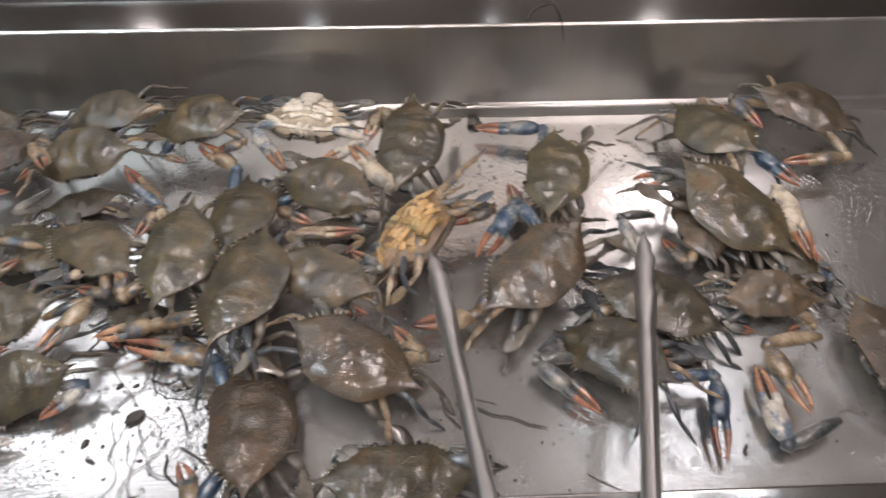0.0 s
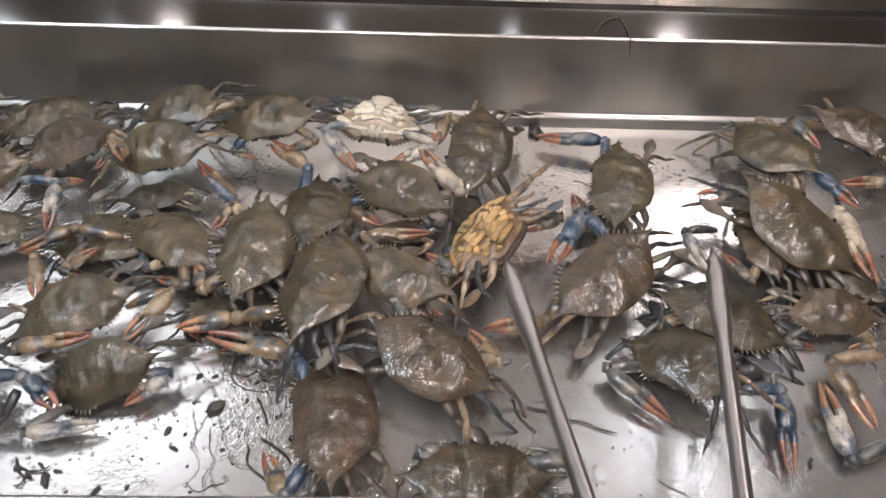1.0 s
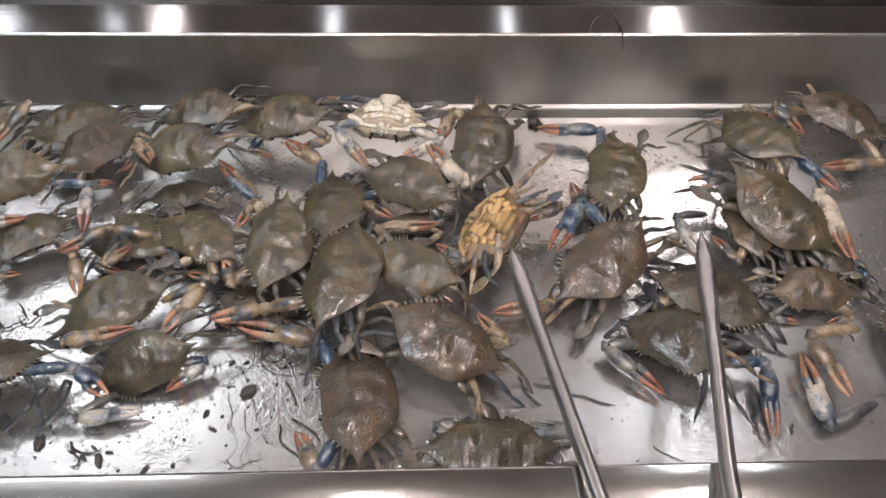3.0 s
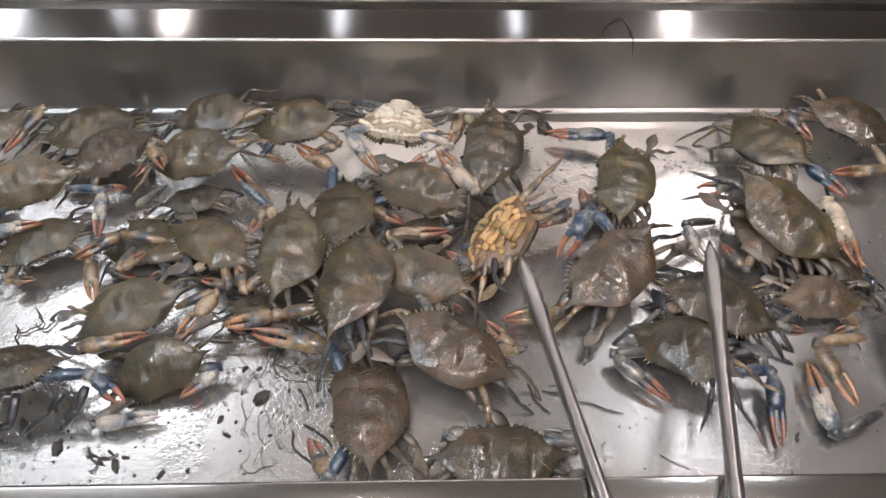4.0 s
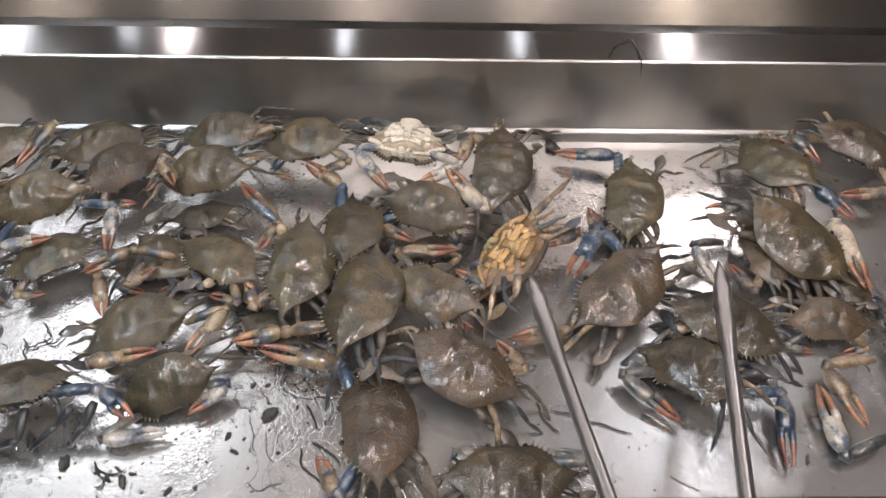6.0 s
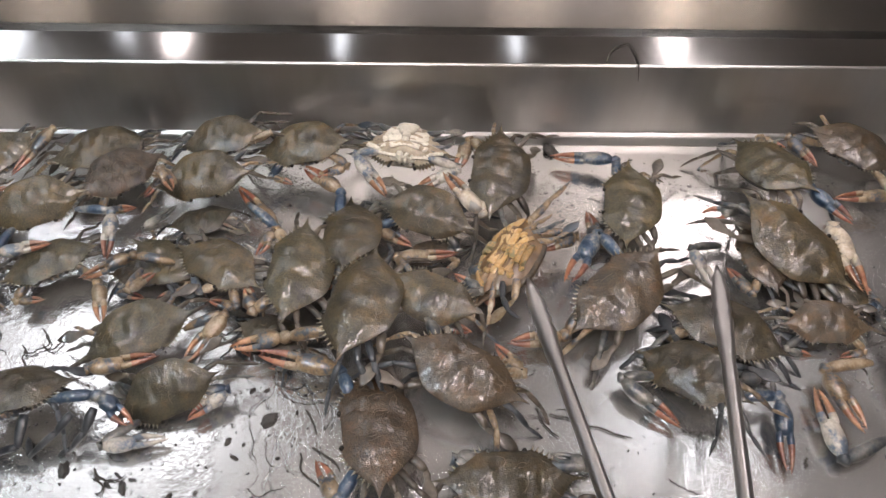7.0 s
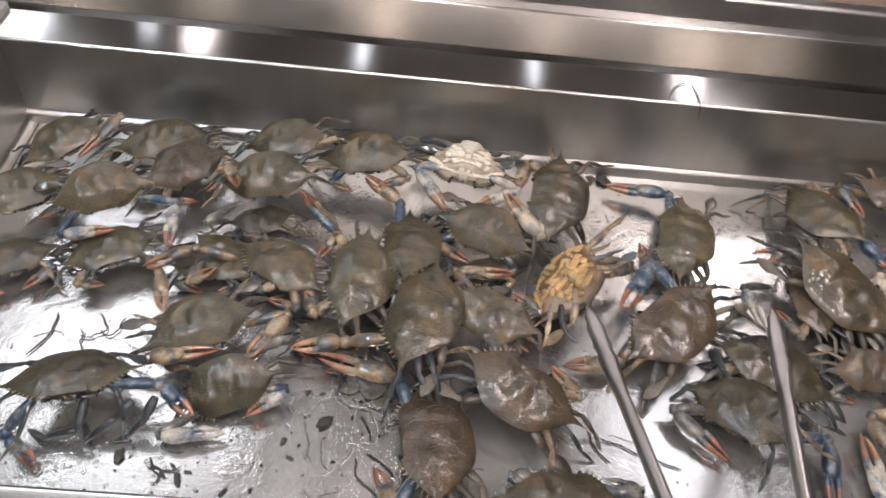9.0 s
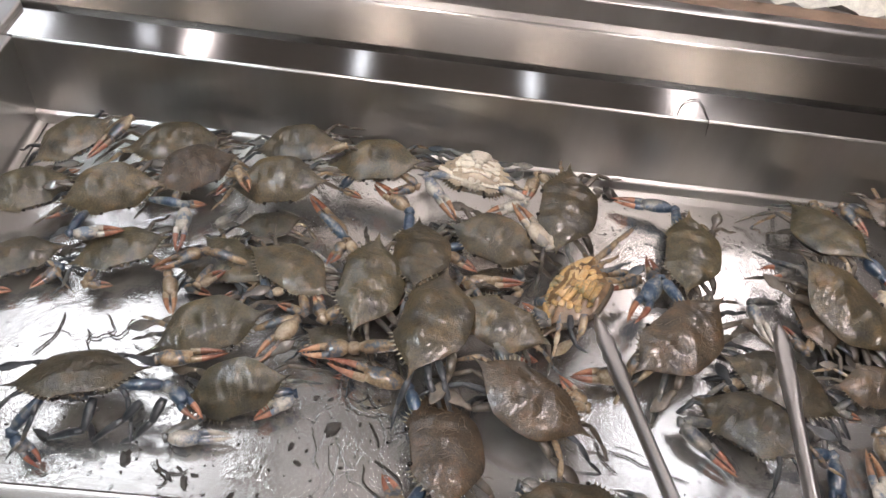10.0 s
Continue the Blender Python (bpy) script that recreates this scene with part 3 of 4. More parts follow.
def planted_leg(crab, w, q, mat):
    """A sturdy walking leg with its joints in given places."""
    bm, r = bmesh.new(), 0.075 * w
    for a, b, u in ((q[0], q[1], 1.0), (q[1], q[2], 0.85), (q[2], q[3], 0.6)):
        tip = 0.1 if u == 0.6 else 0.7
        tube(bm, bend(a, b, (0, 0, 0.02 * w), 5), [r * u * 0.8, r * u * 1.05, r * u * 1.1, r * u * (0.7 + 0.3 * tip), r * u * tip], [r * u * 0.6, r * u * 0.75, r * u * 0.75, r * u * (0.45 + 0.25 * tip), r * u * tip * 0.7])
    part("leg", bm, mat, crab)


def paddle(crab, w, rng, sgn, mat, level, sink=0.0):
    """A rear swimming leg with an oval flat blade."""
    root = Vector((sgn * 0.36, -0.34, -0.1)) * w
    ang = radians(rng.uniform(-50, -5))
    out = Vector((sgn * math.cos(ang), math.sin(ang), rng.uniform(-0.15, 0.1)))
    knee = root + out * 0.3 * w
    ang2 = ang + radians(rng.uniform(-10, 55))
    out2 = Vector((sgn * math.cos(ang2), math.sin(ang2), rng.uniform(-0.15, 0.1)))
    tip = knee + out2 * 0.5 * w
    knee.z, tip.z = knee.z - sink * 0.3 * w, tip.z - sink * 0.8 * w
    knee, tip = (root + level @ (q - root) for q in (knee, tip))
    r = 0.052 * w
    bm = tube(bmesh.new(), bend(root, knee, (0, 0, 0.03 * w), 5), [r, r * 1.3, r * 1.2, r * 1.1, r * 0.7], [r * 0.7, r * 0.9, r * 0.8, r * 0.7, r * 0.4])
    limb = part("swimming_leg", bm, mat, crab)
    bm = tube(bmesh.new(), bend(knee, tip, (0, 0, 0.01 * w), 9), [r * 0.6, r * 0.95, r * 0.8, r * 1.25, r * 1.75, r * 1.95, r * 1.7, r * 1.15, r * 0.3], [r * 0.35, r * 0.4, r * 0.3, r * 0.25, r * 0.22, r * 0.2, r * 0.18, r * 0.14, r * 0.06])
    part("paddle", bm, mat, limb)


def fuzz(crab, w, rng, count):
    """Fine curled strands of algae clinging to the shell."""
    bm = bmesh.new()
    for _ in range(count):
        a, u = rng.uniform(0, 6.283), rng.uniform(0.2, 0.98)
        p, ang, pts = Vector((0.72 * u * math.cos(a), 0.4 * u * math.sin(a) - 0.03, 0)), rng.uniform(0, 6.283), []
        for _ in range(6):
            r = min(1.0, math.hypot(p.x / 0.84, (p.y + 0.03) / 0.43))
            pts.append(Vector((p.x, p.y, 0.18 * (1 - r ** 1.9) + 0.03 + rng.uniform(0, 0.02))) * w)
            ang += rng.uniform(-0.9, 0.9)
            p = p + Vector((math.cos(ang), math.sin(ang), 0)) * 0.045
        tube(bm, pts, [0.0003] * 6, [0.0003] * 6, sides=3)
    ob = part("algae_fuzz", bm, FUZZ, crab)
    tagged(ob, kind="stuff")


CLAW_LOOK = {
    "tan": (TAN, RED, TAN), "blue": (BLUE, RED, BLUE), "bluetan": (TAN, RED, BLUE), "pale": (PALE, ORANGE, GREY),
    "paleblue": (PALE, RED, BLUE), "grey": (GREY, RED, GREY), "greydark": (GREY, GREY, GREY), "orange": (TAN, ORANGE, TAN), "palewhite": (PALE, PALE, GREY), "cream": (IVORY, ORANGE, IVORY), "creamblue": (PALE, ORANGE, PALE),
}
SEEDS = iter(range(1, 200))


def crab(x, y, z, rx, ry, rz, w, shell, label, left=None, right=None, limbs="olive", turned="", stand=()):
    """A blue crab; stand: root, knee, ankle and foot of legs planted in front. w is half the width of the shell. left and right: elbow, tip, look and gap of a pincer, or None for tucked ones."""
    seed = next(SEEDS)
    rng = random.Random(seed)
    ob = tagged(new("blue_crab"), label, "crab", "crabs in the tray")
    m = pose(x, y, z, rx, ry, rz)
    ob.matrix_world = m
    inv = m.inverted()
    s = new("carapace", shell_mesh(shell, seed % 6))
    s.parent, s.scale = ob, (w, w, w)
    under = {"cream": CREAM, "yellow": YELLOW}.get(turned, GREYISH)
    bm = belly(bmesh.new())
    bm.transform(Matrix.Scale(w, 4))
    base = part("underside", bm, {"cream": CREAM_DEEP, "yellow": YELLOW_DEEP}.get(turned, GREYISH), ob)
    if turned:
        underside_plates(base, w, under, rng)
    if turned:
        for k in range(6):
            y0, z0 = (-0.37 + 0.088 * k) * w, (-0.2 - 0.085 * math.sin(0.5 * k + 0.3)) * w
            half = (0.19, 0.18, 0.14, 0.08, 0.065, 0.045)[k] * w
            bm = tube(bmesh.new(), [(-half, y0, z0 + 0.02 * w), (-half * 0.5, y0, z0 - 0.01 * w), (half * 0.5, y0, z0 - 0.01 * w), (half, y0, z0 + 0.02 * w)], [0.045 * w, 0.06 * w, 0.06 * w, 0.045 * w], [0.02 * w, 0.03 * w, 0.03 * w, 0.02 * w])
            part("apron_segment", bm, under, base)
    bm = tube(bmesh.new(), [(u * w, (0.33 - 0.55 * u * u) * w, (-0.085 - 0.02 * noise.noise(Vector((u * 9, seed, 0)))) * w) for u in (-0.6, -0.45, -0.3, -0.18, -0.06, 0.06, 0.18, 0.3, 0.45, 0.6)], [0.03 * w] + [0.06 * w] * 8 + [0.03 * w], [0.03 * w] + [0.07 * w] * 8 + [0.03 * w])
    part("face", bm, under if turned else GREY, ob)
    bm = box(bmesh.new(), (-0.13 * w, 0.3 * w, -0.19 * w), (0.13 * w, 0.375 * w, -0.02 * w), 0.03 * w)
    tube(bm, [(-0.05 * w, 0.37 * w, -0.16 * w), (-0.05 * w, 0.4 * w, -0.04 * w)], [0.035 * w, 0.03 * w], [0.02 * w, 0.02 * w])
    tube(bm, [(0.05 * w, 0.37 * w, -0.16 * w), (0.05 * w, 0.4 * w, -0.04 * w)], [0.035 * w, 0.03 * w], [0.02 * w, 0.02 * w])
    part("mouth", bm, TAN if not turned else under, ob)
    bm = bmesh.new()
    for px, py, dx, dy in HALF:
        if dx > 0:
            for sg in (1, -1):
                tube(bm, [(sg * (px + dx * 0.3) * w, (py + dy * 0.3) * w, 0.012 * w), (sg * (px + dx * 1.5) * w, (py + dy * 1.5) * w, 0.02 * w)], [0.016 * w, 0.002 * w], [0.014 * w, 0.002 * w], sides=5)
    tagged(part("toothed_edge", bm, TOOTH, ob, "pale pointed teeth along the shell's edge"), kind="stuff")
    for sg in (1, -1):
        bm = tube(bmesh.new(), [(sg * 0.2 * w, 0.34 * w, -0.03 * w), (sg * 0.235 * w, 0.42 * w, 0.0), (sg * 0.25 * w, 0.45 * w, 0.012 * w), (sg * 0.255 * w, 0.47 * w, 0.018 * w)], [0.022 * w, 0.025 * w, 0.035 * w, 0.012 * w], [0.022 * w, 0.025 * w, 0.035 * w, 0.012 * w])
        part("eye", bm, EYE, ob)
    for sg, spec in ((-1, left), (1, right)):
        if spec is None:
            e = m @ (Vector((sg * rng.uniform(0.7, 0.85), rng.uniform(0.42, 0.55), -0.16)) * w)
            t = m @ (Vector((sg * rng.uniform(0.0, 0.3), rng.uniform(0.6, 0.75), -0.2)) * w)
            spec = (e, t, rng.choice(("tan", "tan", "bluetan", "grey")), 0.05)
        claw(ob, w, inv, sg, spec[0], spec[1], *CLAW_LOOK[spec[2]], spec[3])
    if not turned:
        fuzz(ob, w, rng, {"rust": 45, "brown": 20, "olive": 12}.get(shell, 8))
    down = -0.3 if turned else max(0.1, min(1.0, z / (0.35 * w)))
    level = Matrix.Identity(3) if turned else Matrix.Rotation(radians(-1.25 * rx), 3, "X")
    lm = {"yellow": TAN, "cream": GREY}.get(turned) or (LEGBLUE if limbs == "slate" else LEG)
    for joints in stand:
        planted_leg(ob, w, [inv @ Vector(q) for q in joints], lm)
    for sg in (1, -1):
        for k in range(3 - len(stand) // 2):
            leg(ob, w, rng, sg, k, rng.choice((lm, lm, lm, LEGBLUE, GREY, TAN)), down, 55 if limbs == "slate" else 0, level)
        paddle(ob, w, rng, sg, lm, level, -0.4 if turned else 0.6 if y > 0.7 else 0.0)
    return ob


crab(-0.651, 0.760, 0.047, -10, 12, -137, 0.059, "olive", "olive-grey crab lying in the tray's corner, claw raised", left=((-0.580, 0.788, 0.070), (-0.620, 0.722, 0.050), "tan", 0.06))
crab(-0.670, 0.669, 0.042, -16, -4, -140, 0.060, "green", "greenish crab half hidden among others", right=((-0.670, 0.657, 0.025), (-0.648, 0.701, 0.019), "tan", 0.08))
crab(-0.523, 0.770, 0.050, -9, 1, -165, 0.070, "olive", "olive-grey crab with a wet toothed shell against the back wall")
crab(-0.488, 0.725, 0.053, -22, 2, -141, 0.060, "rust", "rust-brown crab furred with algae")
crab(-0.371, 0.780, 0.063, -15, 10, -173, 0.060, "olive", "olive-grey crab leaning on the back wall, claw folded", left=((-0.306, 0.784, 0.068), (-0.368, 0.769, 0.050), "tan", 0.06))
crab(-0.268, 0.776, 0.054, -16, 11, -179, 0.066, "olive", "olive-grey crab with a wet toothed shell against the back wall")
crab(-0.138, 0.768, 0.055, 188, -0, -10, 0.068, "olive", "crab lying on its back, cream underside up", left=((-0.203, 0.764, 0.050), (-0.160, 0.693, 0.045), "creamblue", 0.08), right=((-0.070, 0.737, 0.050), (-0.128, 0.710, 0.040), "creamblue", 0.10), turned="cream")
crab(-0.022, 0.725, 0.057, -1, -8, 81, 0.078, "olive", "olive-brown crab standing on edge, spine up", left=((-0.043, 0.662, 0.045), (-0.090, 0.728, 0.055), "cream", 0.10))
crab(-0.384, 0.714, 0.058, -23, 10, -176, 0.066, "olive", "olive-grey crab with a wet toothed shell, claw bent over its shell", right=((-0.434, 0.718, 0.070), (-0.411, 0.682, 0.065), "orange", 0.06), left=((-0.290, 0.653, 0.030), (-0.348, 0.721, 0.035), "bluetan", 0.06))
crab(-0.573, 0.671, 0.055, -30, 3, -156, 0.063, "olive", "large olive crab with white-tipped teeth", left=((-0.484, 0.664, 0.050), (-0.482, 0.605, 0.030), "paleblue", 0.06), right=((-0.596, 0.600, 0.050), (-0.541, 0.620, 0.045), "paleblue", 0.06))
crab(-0.544, 0.601, 0.033, 0, 2, -151, 0.060, "green", "green-grey crab half buried under another", left=((-0.480, 0.571, 0.035), (-0.463, 0.517, 0.030), "orange", 0.06))
crab(-0.347, 0.593, 0.039, -2, -0, 149, 0.064, "olive", "olive crab with scuffed shell among tangled claws", right=((-0.444, 0.601, 0.045), (-0.498, 0.570, 0.040), "orange", 0.10))
crab(-0.256, 0.580, 0.045, 6, -2, 84, 0.077, "green", "olive-grey crab with a wet toothed shell, one spine up")
crab(-0.202, 0.640, 0.039, -3, 11, 90, 0.074, "olive", "olive crab half under its neighbour", right=((-0.218, 0.714, 0.030), (-0.270, 0.756, 0.035), "bluetan", 0.10))
crab(-0.182, 0.529, 0.055, -7, 1, 77, 0.084, "olive", "olive-grey crab with a wet toothed shell on top of the heap", left=((-0.263, 0.500, 0.030), (-0.322, 0.486, 0.030), "orange", 0.06))
crab(-0.111, 0.669, 0.043, -23, -3, 161, 0.066, "olive", "olive-grey crab with a wet toothed shell facing the front")
crab(-0.018, 0.593, 0.047, 200, 8, -121, 0.077, "brown", "crab on its back, yellow-orange underside up", left=((0.069, 0.639, 0.035), (0.016, 0.617, 0.035), "tan", 0.06), right=((-0.059, 0.591, 0.030), (-0.037, 0.535, 0.030), "tan", 0.05), turned="yellow", stand=(((-0.006, 0.630, 0.050), (0.010, 0.643, 0.060), (0.034, 0.668, 0.066), (0.061, 0.696, 0.070)),))
crab(-0.106, 0.536, 0.053, 14, 3, -25, 0.061, "olive", "olive-grey crab with a wet toothed shell, half hidden", left=((-0.149, 0.602, 0.040), (-0.074, 0.616, 0.030), "tan", 0.06))
crab(-0.077, 0.448, 0.044, 5, 9, -28, 0.076, "brown", "brown-grey crab with worn fuzzy edge")
crab(-0.163, 0.392, 0.033, 5, 6, 98, 0.080, "rust", "dark crab furred with rust-brown algae", right=((-0.202, 0.459, 0.028), (-0.294, 0.481, 0.030), "bluetan", 0.10))
crab(-0.035, 0.336, 0.029, 0, 5, 3, 0.075, "dark", "dark olive crab at the tray's front wall", left=((-0.090, 0.360, 0.030), (-0.047, 0.364, 0.030), "greydark", 0.05), right=((0.044, 0.353, 0.030), (0.005, 0.364, 0.030), "greydark", 0.05))
crab(-0.418, 0.501, 0.040, -16, 4, -152, 0.066, "green", "olive-grey crab with a wet toothed shell, legs folded", right=((-0.463, 0.458, 0.035), (-0.391, 0.476, 0.035), "tan", 0.06), left=((-0.327, 0.521, 0.045), (-0.361, 0.460, 0.045), "orange", 0.14))
crab(-0.377, 0.436, 0.029, -34, 16, -162, 0.061, "green", "olive-grey crab with a wet toothed shell in a puddle", left=((-0.316, 0.443, 0.022), (-0.356, 0.411, 0.015), "paleblue", 0.05), right=((-0.435, 0.383, 0.016), (-0.369, 0.394, 0.012), "palewhite", 0.06))
crab(-0.524, 0.426, 0.047, 15, -5, -161, 0.068, "dark", "dark slate crab with blue claws on wet steel", left=((-0.438, 0.424, 0.045), (-0.398, 0.392, 0.040), "blue", 0.10), right=((-0.572, 0.370, 0.025), (-0.538, 0.346, 0.008), "blue", 0.08), limbs="slate", stand=(((-0.504, 0.405, 0.040), (-0.506, 0.377, 0.028), (-0.542, 0.375, 0.010), (-0.565, 0.387, 0.002)), ((-0.459, 0.406, 0.040), (-0.473, 0.391, 0.030), (-0.502, 0.377, 0.008), (-0.514, 0.401, 0.001)), ((-0.439, 0.412, 0.040), (-0.446, 0.391, 0.030), (-0.463, 0.383, 0.010), (-0.479, 0.380, 0.001)),))
crab(0.104, 0.551, 0.042, 5, -10, 42, 0.081, "brown", "brown-grey crab with a long side spine", right=((0.093, 0.640, 0.040), (0.047, 0.568, 0.035), "blue", 0.16), left=((0.040, 0.507, 0.020), (-0.025, 0.502, 0.015), "tan", 0.04))
crab(0.141, 0.690, 0.038, -5, -4, 80, 0.075, "green", "olive crab with a bright blue claw stretched out", right=((0.141, 0.780, 0.025), (0.055, 0.797, 0.015), "blue", 0.10))
crab(0.332, 0.748, 0.047, 14, -11, -63, 0.074, "green", "pale green-grey crab by the back wall", right=((0.367, 0.707, 0.050), (0.406, 0.651, 0.045), "blue", 0.12))
crab(0.458, 0.788, 0.045, -10, -4, 144, 0.069, "brown", "brown crab leaning on the back wall", right=((0.369, 0.802, 0.050), (0.399, 0.754, 0.040), "tan", 0.05), left=((0.488, 0.713, 0.030), (0.406, 0.708, 0.030), "tan", 0.06))
crab(0.321, 0.619, 0.047, 10, 12, -49, 0.086, "olive", "large olive-grey crab on top of the heap", left=((0.276, 0.675, 0.045), (0.223, 0.662, 0.045), "grey", 0.22), right=((0.378, 0.651, 0.045), (0.387, 0.551, 0.035), "cream", 0.08))
crab(0.287, 0.610, 0.030, 0, 0, 95, 0.059, "brown", "brown crab under a larger one", right=((0.199, 0.617, 0.040), (0.220, 0.560, 0.030), "palewhite", 0.08))
crab(0.166, 0.454, 0.030, -13, 15, 139, 0.070, "dark", "olive crab lifted on dark claws", right=((0.091, 0.455, 0.020), (0.148, 0.401, 0.012), "grey", 0.06), left=((0.253, 0.430, 0.025), (0.243, 0.349, 0.012), "blue", 0.10), limbs="slate")
crab(0.222, 0.517, 0.021, 0, -1, 152, 0.077, "dark", "dark grey crab wedged under the tongs", limbs="slate")
crab(0.335, 0.520, 0.024, -17, 2, -185, 0.054, "brown", "dull brown crab in the heap")
crab(0.428, 0.444, 0.030, 0, 0, 98, 0.078, "brown", "brown crab with long orange claws", left=((0.303, 0.363, 0.012), (0.298, 0.444, 0.020), "pale", 0.08), right=((0.311, 0.462, 0.025), (0.333, 0.389, 0.020), "orange", 0.10))
crab(-0.435, 0.598, 0.021, -5, 1, -176, 0.047, "dark", "dark crab deep in the heap, claws drawn in", limbs="slate")
crab(-0.282, 0.512, 0.018, 0, 0, 156, 0.046, "dark", "dark crab deep under the heap", limbs="slate")
crab(-0.109, 0.625, 0.018, 0, 3, -163, 0.039, "brown", "brown crab pressed under its neighbours")
crab(0.371, 0.581, 0.020, 0, -0, -72, 0.057, "dark", "dark crab deep under the heap", limbs="slate")
crab(-0.416, 0.610, 0.022, 0, 3, -32, 0.056, "green", "grey-green crab buried under tangled claws", left=((-0.448, 0.561, 0.030), (-0.421, 0.589, 0.030), "tan", 0.08), right=((-0.367, 0.560, 0.030), (-0.336, 0.578, 0.035), "bluetan", 0.08), limbs="slate")
crab(-0.388, 0.680, 0.016, 0, 0, 20, 0.045, "dark", "dark crab pressed flat under its neighbours", left=((-0.451, 0.652, 0.030), (-0.417, 0.692, 0.030), "greydark", 0.06), right=((-0.290, 0.592, 0.025), (-0.331, 0.634, 0.030), "palewhite", 0.08))
crab(-0.651, 0.579, 0.026, 0, 0, -150, 0.055, "dark", "dark crab in the shade of the tray's end wall", limbs="slate")



# ---- tongs ----
def tong_arm(tongs, tip, heel, hinge, roll):
    """A pressed steel arm: scalloped dished head, then a folded channel to the hinge."""
    tip, heel, hinge = Vector(tip), Vector(heel), Vector(hinge)
    n = 46
    pts = []
    for i in range(n):
        s = i / (n - 1)
        p = tip.lerp(heel, s / 0.7) if s < 0.7 else heel.lerp(hinge, (s - 0.7) / 0.3)
        pts.append((s, p))
    bm, rings = bmesh.new(), []
    for i, (s, p) in enumerate(pts):
        d = (pts[min(i + 1, n - 1)][1] - pts[max(i - 1, 0)][1]).normalized()
        side = (Matrix.Rotation(radians(roll), 3, d) @ d.cross(Vector((0, 0, 1)))).normalized()
        top = side.cross(d)
        if s < 0.26:
            a = 0.0092 * min(1, (s + 0.006) / 0.1) ** 0.6 + 0.0011 * math.sin(s * 170)
            h = 0.0035 + 0.005 * s / 0.26
        else:
            a, h = 0.0067 + 0.002 * max(0, 1 - (s - 0.26) / 0.05), 0.0095
        t = 0.0012
        sec = [(-a, -h), (-a * 0.96, -h * 0.55), (-a * 0.8, -h * 0.22), (-a * 0.42, -h * 0.03), (a * 0.42, -h * 0.03), (a * 0.8, -h * 0.22), (a * 0.96, -h * 0.55), (a, -h), (a - t, -h), (a - t, -h * 0.45), (-a + t, -h * 0.45), (-a + t, -h)]
        rings.append([bm.verts.new(p + side * u + top * v) for u, v in sec])
    for r, q in zip(rings, rings[1:]):
        for k in range(12):
            bm.faces.new((r[k], r[(k + 1) % 12], q[(k + 1) % 12], q[k]))
    bm.faces.new(rings[0][::-1]), bm.faces.new(rings[-1])
    part("arm", bm, STEEL_TONG, tongs, "scalloped stainless steel arm")


tongs = tagged(new("serving_tongs"), "stainless steel serving tongs with scalloped tips, open across crabs", "tongs")
tong_arm(tongs, (-0.002, 0.555, 0.062), (0.026, 0.269, 0.148), (0.052, -0.03, 0.235), 10)
tong_arm(tongs, (0.205, 0.563, 0.075), (0.131, 0.269, 0.148), (0.068, -0.03, 0.235), 24)
bm = bmesh.new()
bmesh.ops.create_cone(bm, cap_ends=True, segments=20, radius1=0.012, radius2=0.012, depth=0.02, matrix=pose(0.06, -0.035, 0.232))
part("hinge", bm, STEEL_TONG, tongs, smooth=False)


# ---- weed, scraps ----
def strand(label, pts, r=0.0009):
    bm = tube(bmesh.new(), pts, [r * 0.7] + [r] * (len(pts) - 2) + [r * 0.3], [r * 0.7] + [r] * (len(pts) - 2) + [r * 0.3], sides=6)
    tagged(new("weed_strand", mesh_of("weed_strand", bm, WEED)), label, "seaweed", "weed strands")


def wander(x, y, z, ang, ln, seed, curl=0.5, n=10):
    rng = random.Random(seed)
    pts = [Vector((x, y, z))]
    for i in range(n):
        ang += rng.uniform(-curl, curl)
        pts.append(pts[-1] + Vector((math.cos(ang), math.sin(ang), 0)) * ln / n)
    return pts


def scrap(x, y, size, seed, label="dark broken scrap of shell on wet steel"):
    rng = random.Random(seed)
    bm = bmesh.new()
    bmesh.ops.create_icosphere(bm, subdivisions=3, radius=1)
    sx, sy = size * rng.uniform(0.6, 0.9), size * rng.uniform(0.2, 0.45)
    for v in bm.verts:
        v.co *= 1 + 0.7 * noise.noise(v.co * 2.1 + Vector((seed * 3.7, 0, 0)))
        v.co = Vector((v.co.x * sx, v.co.y * sy, max(v.co.z, -0.5) * size * 0.25 + size * 0.12))
    ob = tagged(new("shell_scrap", mesh_of("shell_scrap", bm, GRIT)), label, "scrap", "scraps on the tray floor")
    ob.matrix_world = pose(x, y, 0.0005, 0, 0, rng.uniform(0, 360))



# ---- water ----
def rivulet(x, y, ang, ln, wide, seed):
    """A winding bead of water on the steel."""
    pts = wander(x, y, 0.0002, ang, ln, seed, 0.55, 16)
    rng = random.Random(seed)
    bm = tube(bmesh.new(), pts, [wide * rng.uniform(0.5, 1.2) for _ in pts], [wide * 0.55 + 0.0003] * len(pts), sides=8)
    tagged(new("water_rivulet", mesh_of("water_rivulet", bm, WATER)), "clear winding rivulet of water on steel", "water", "rivulets on the tray floor")


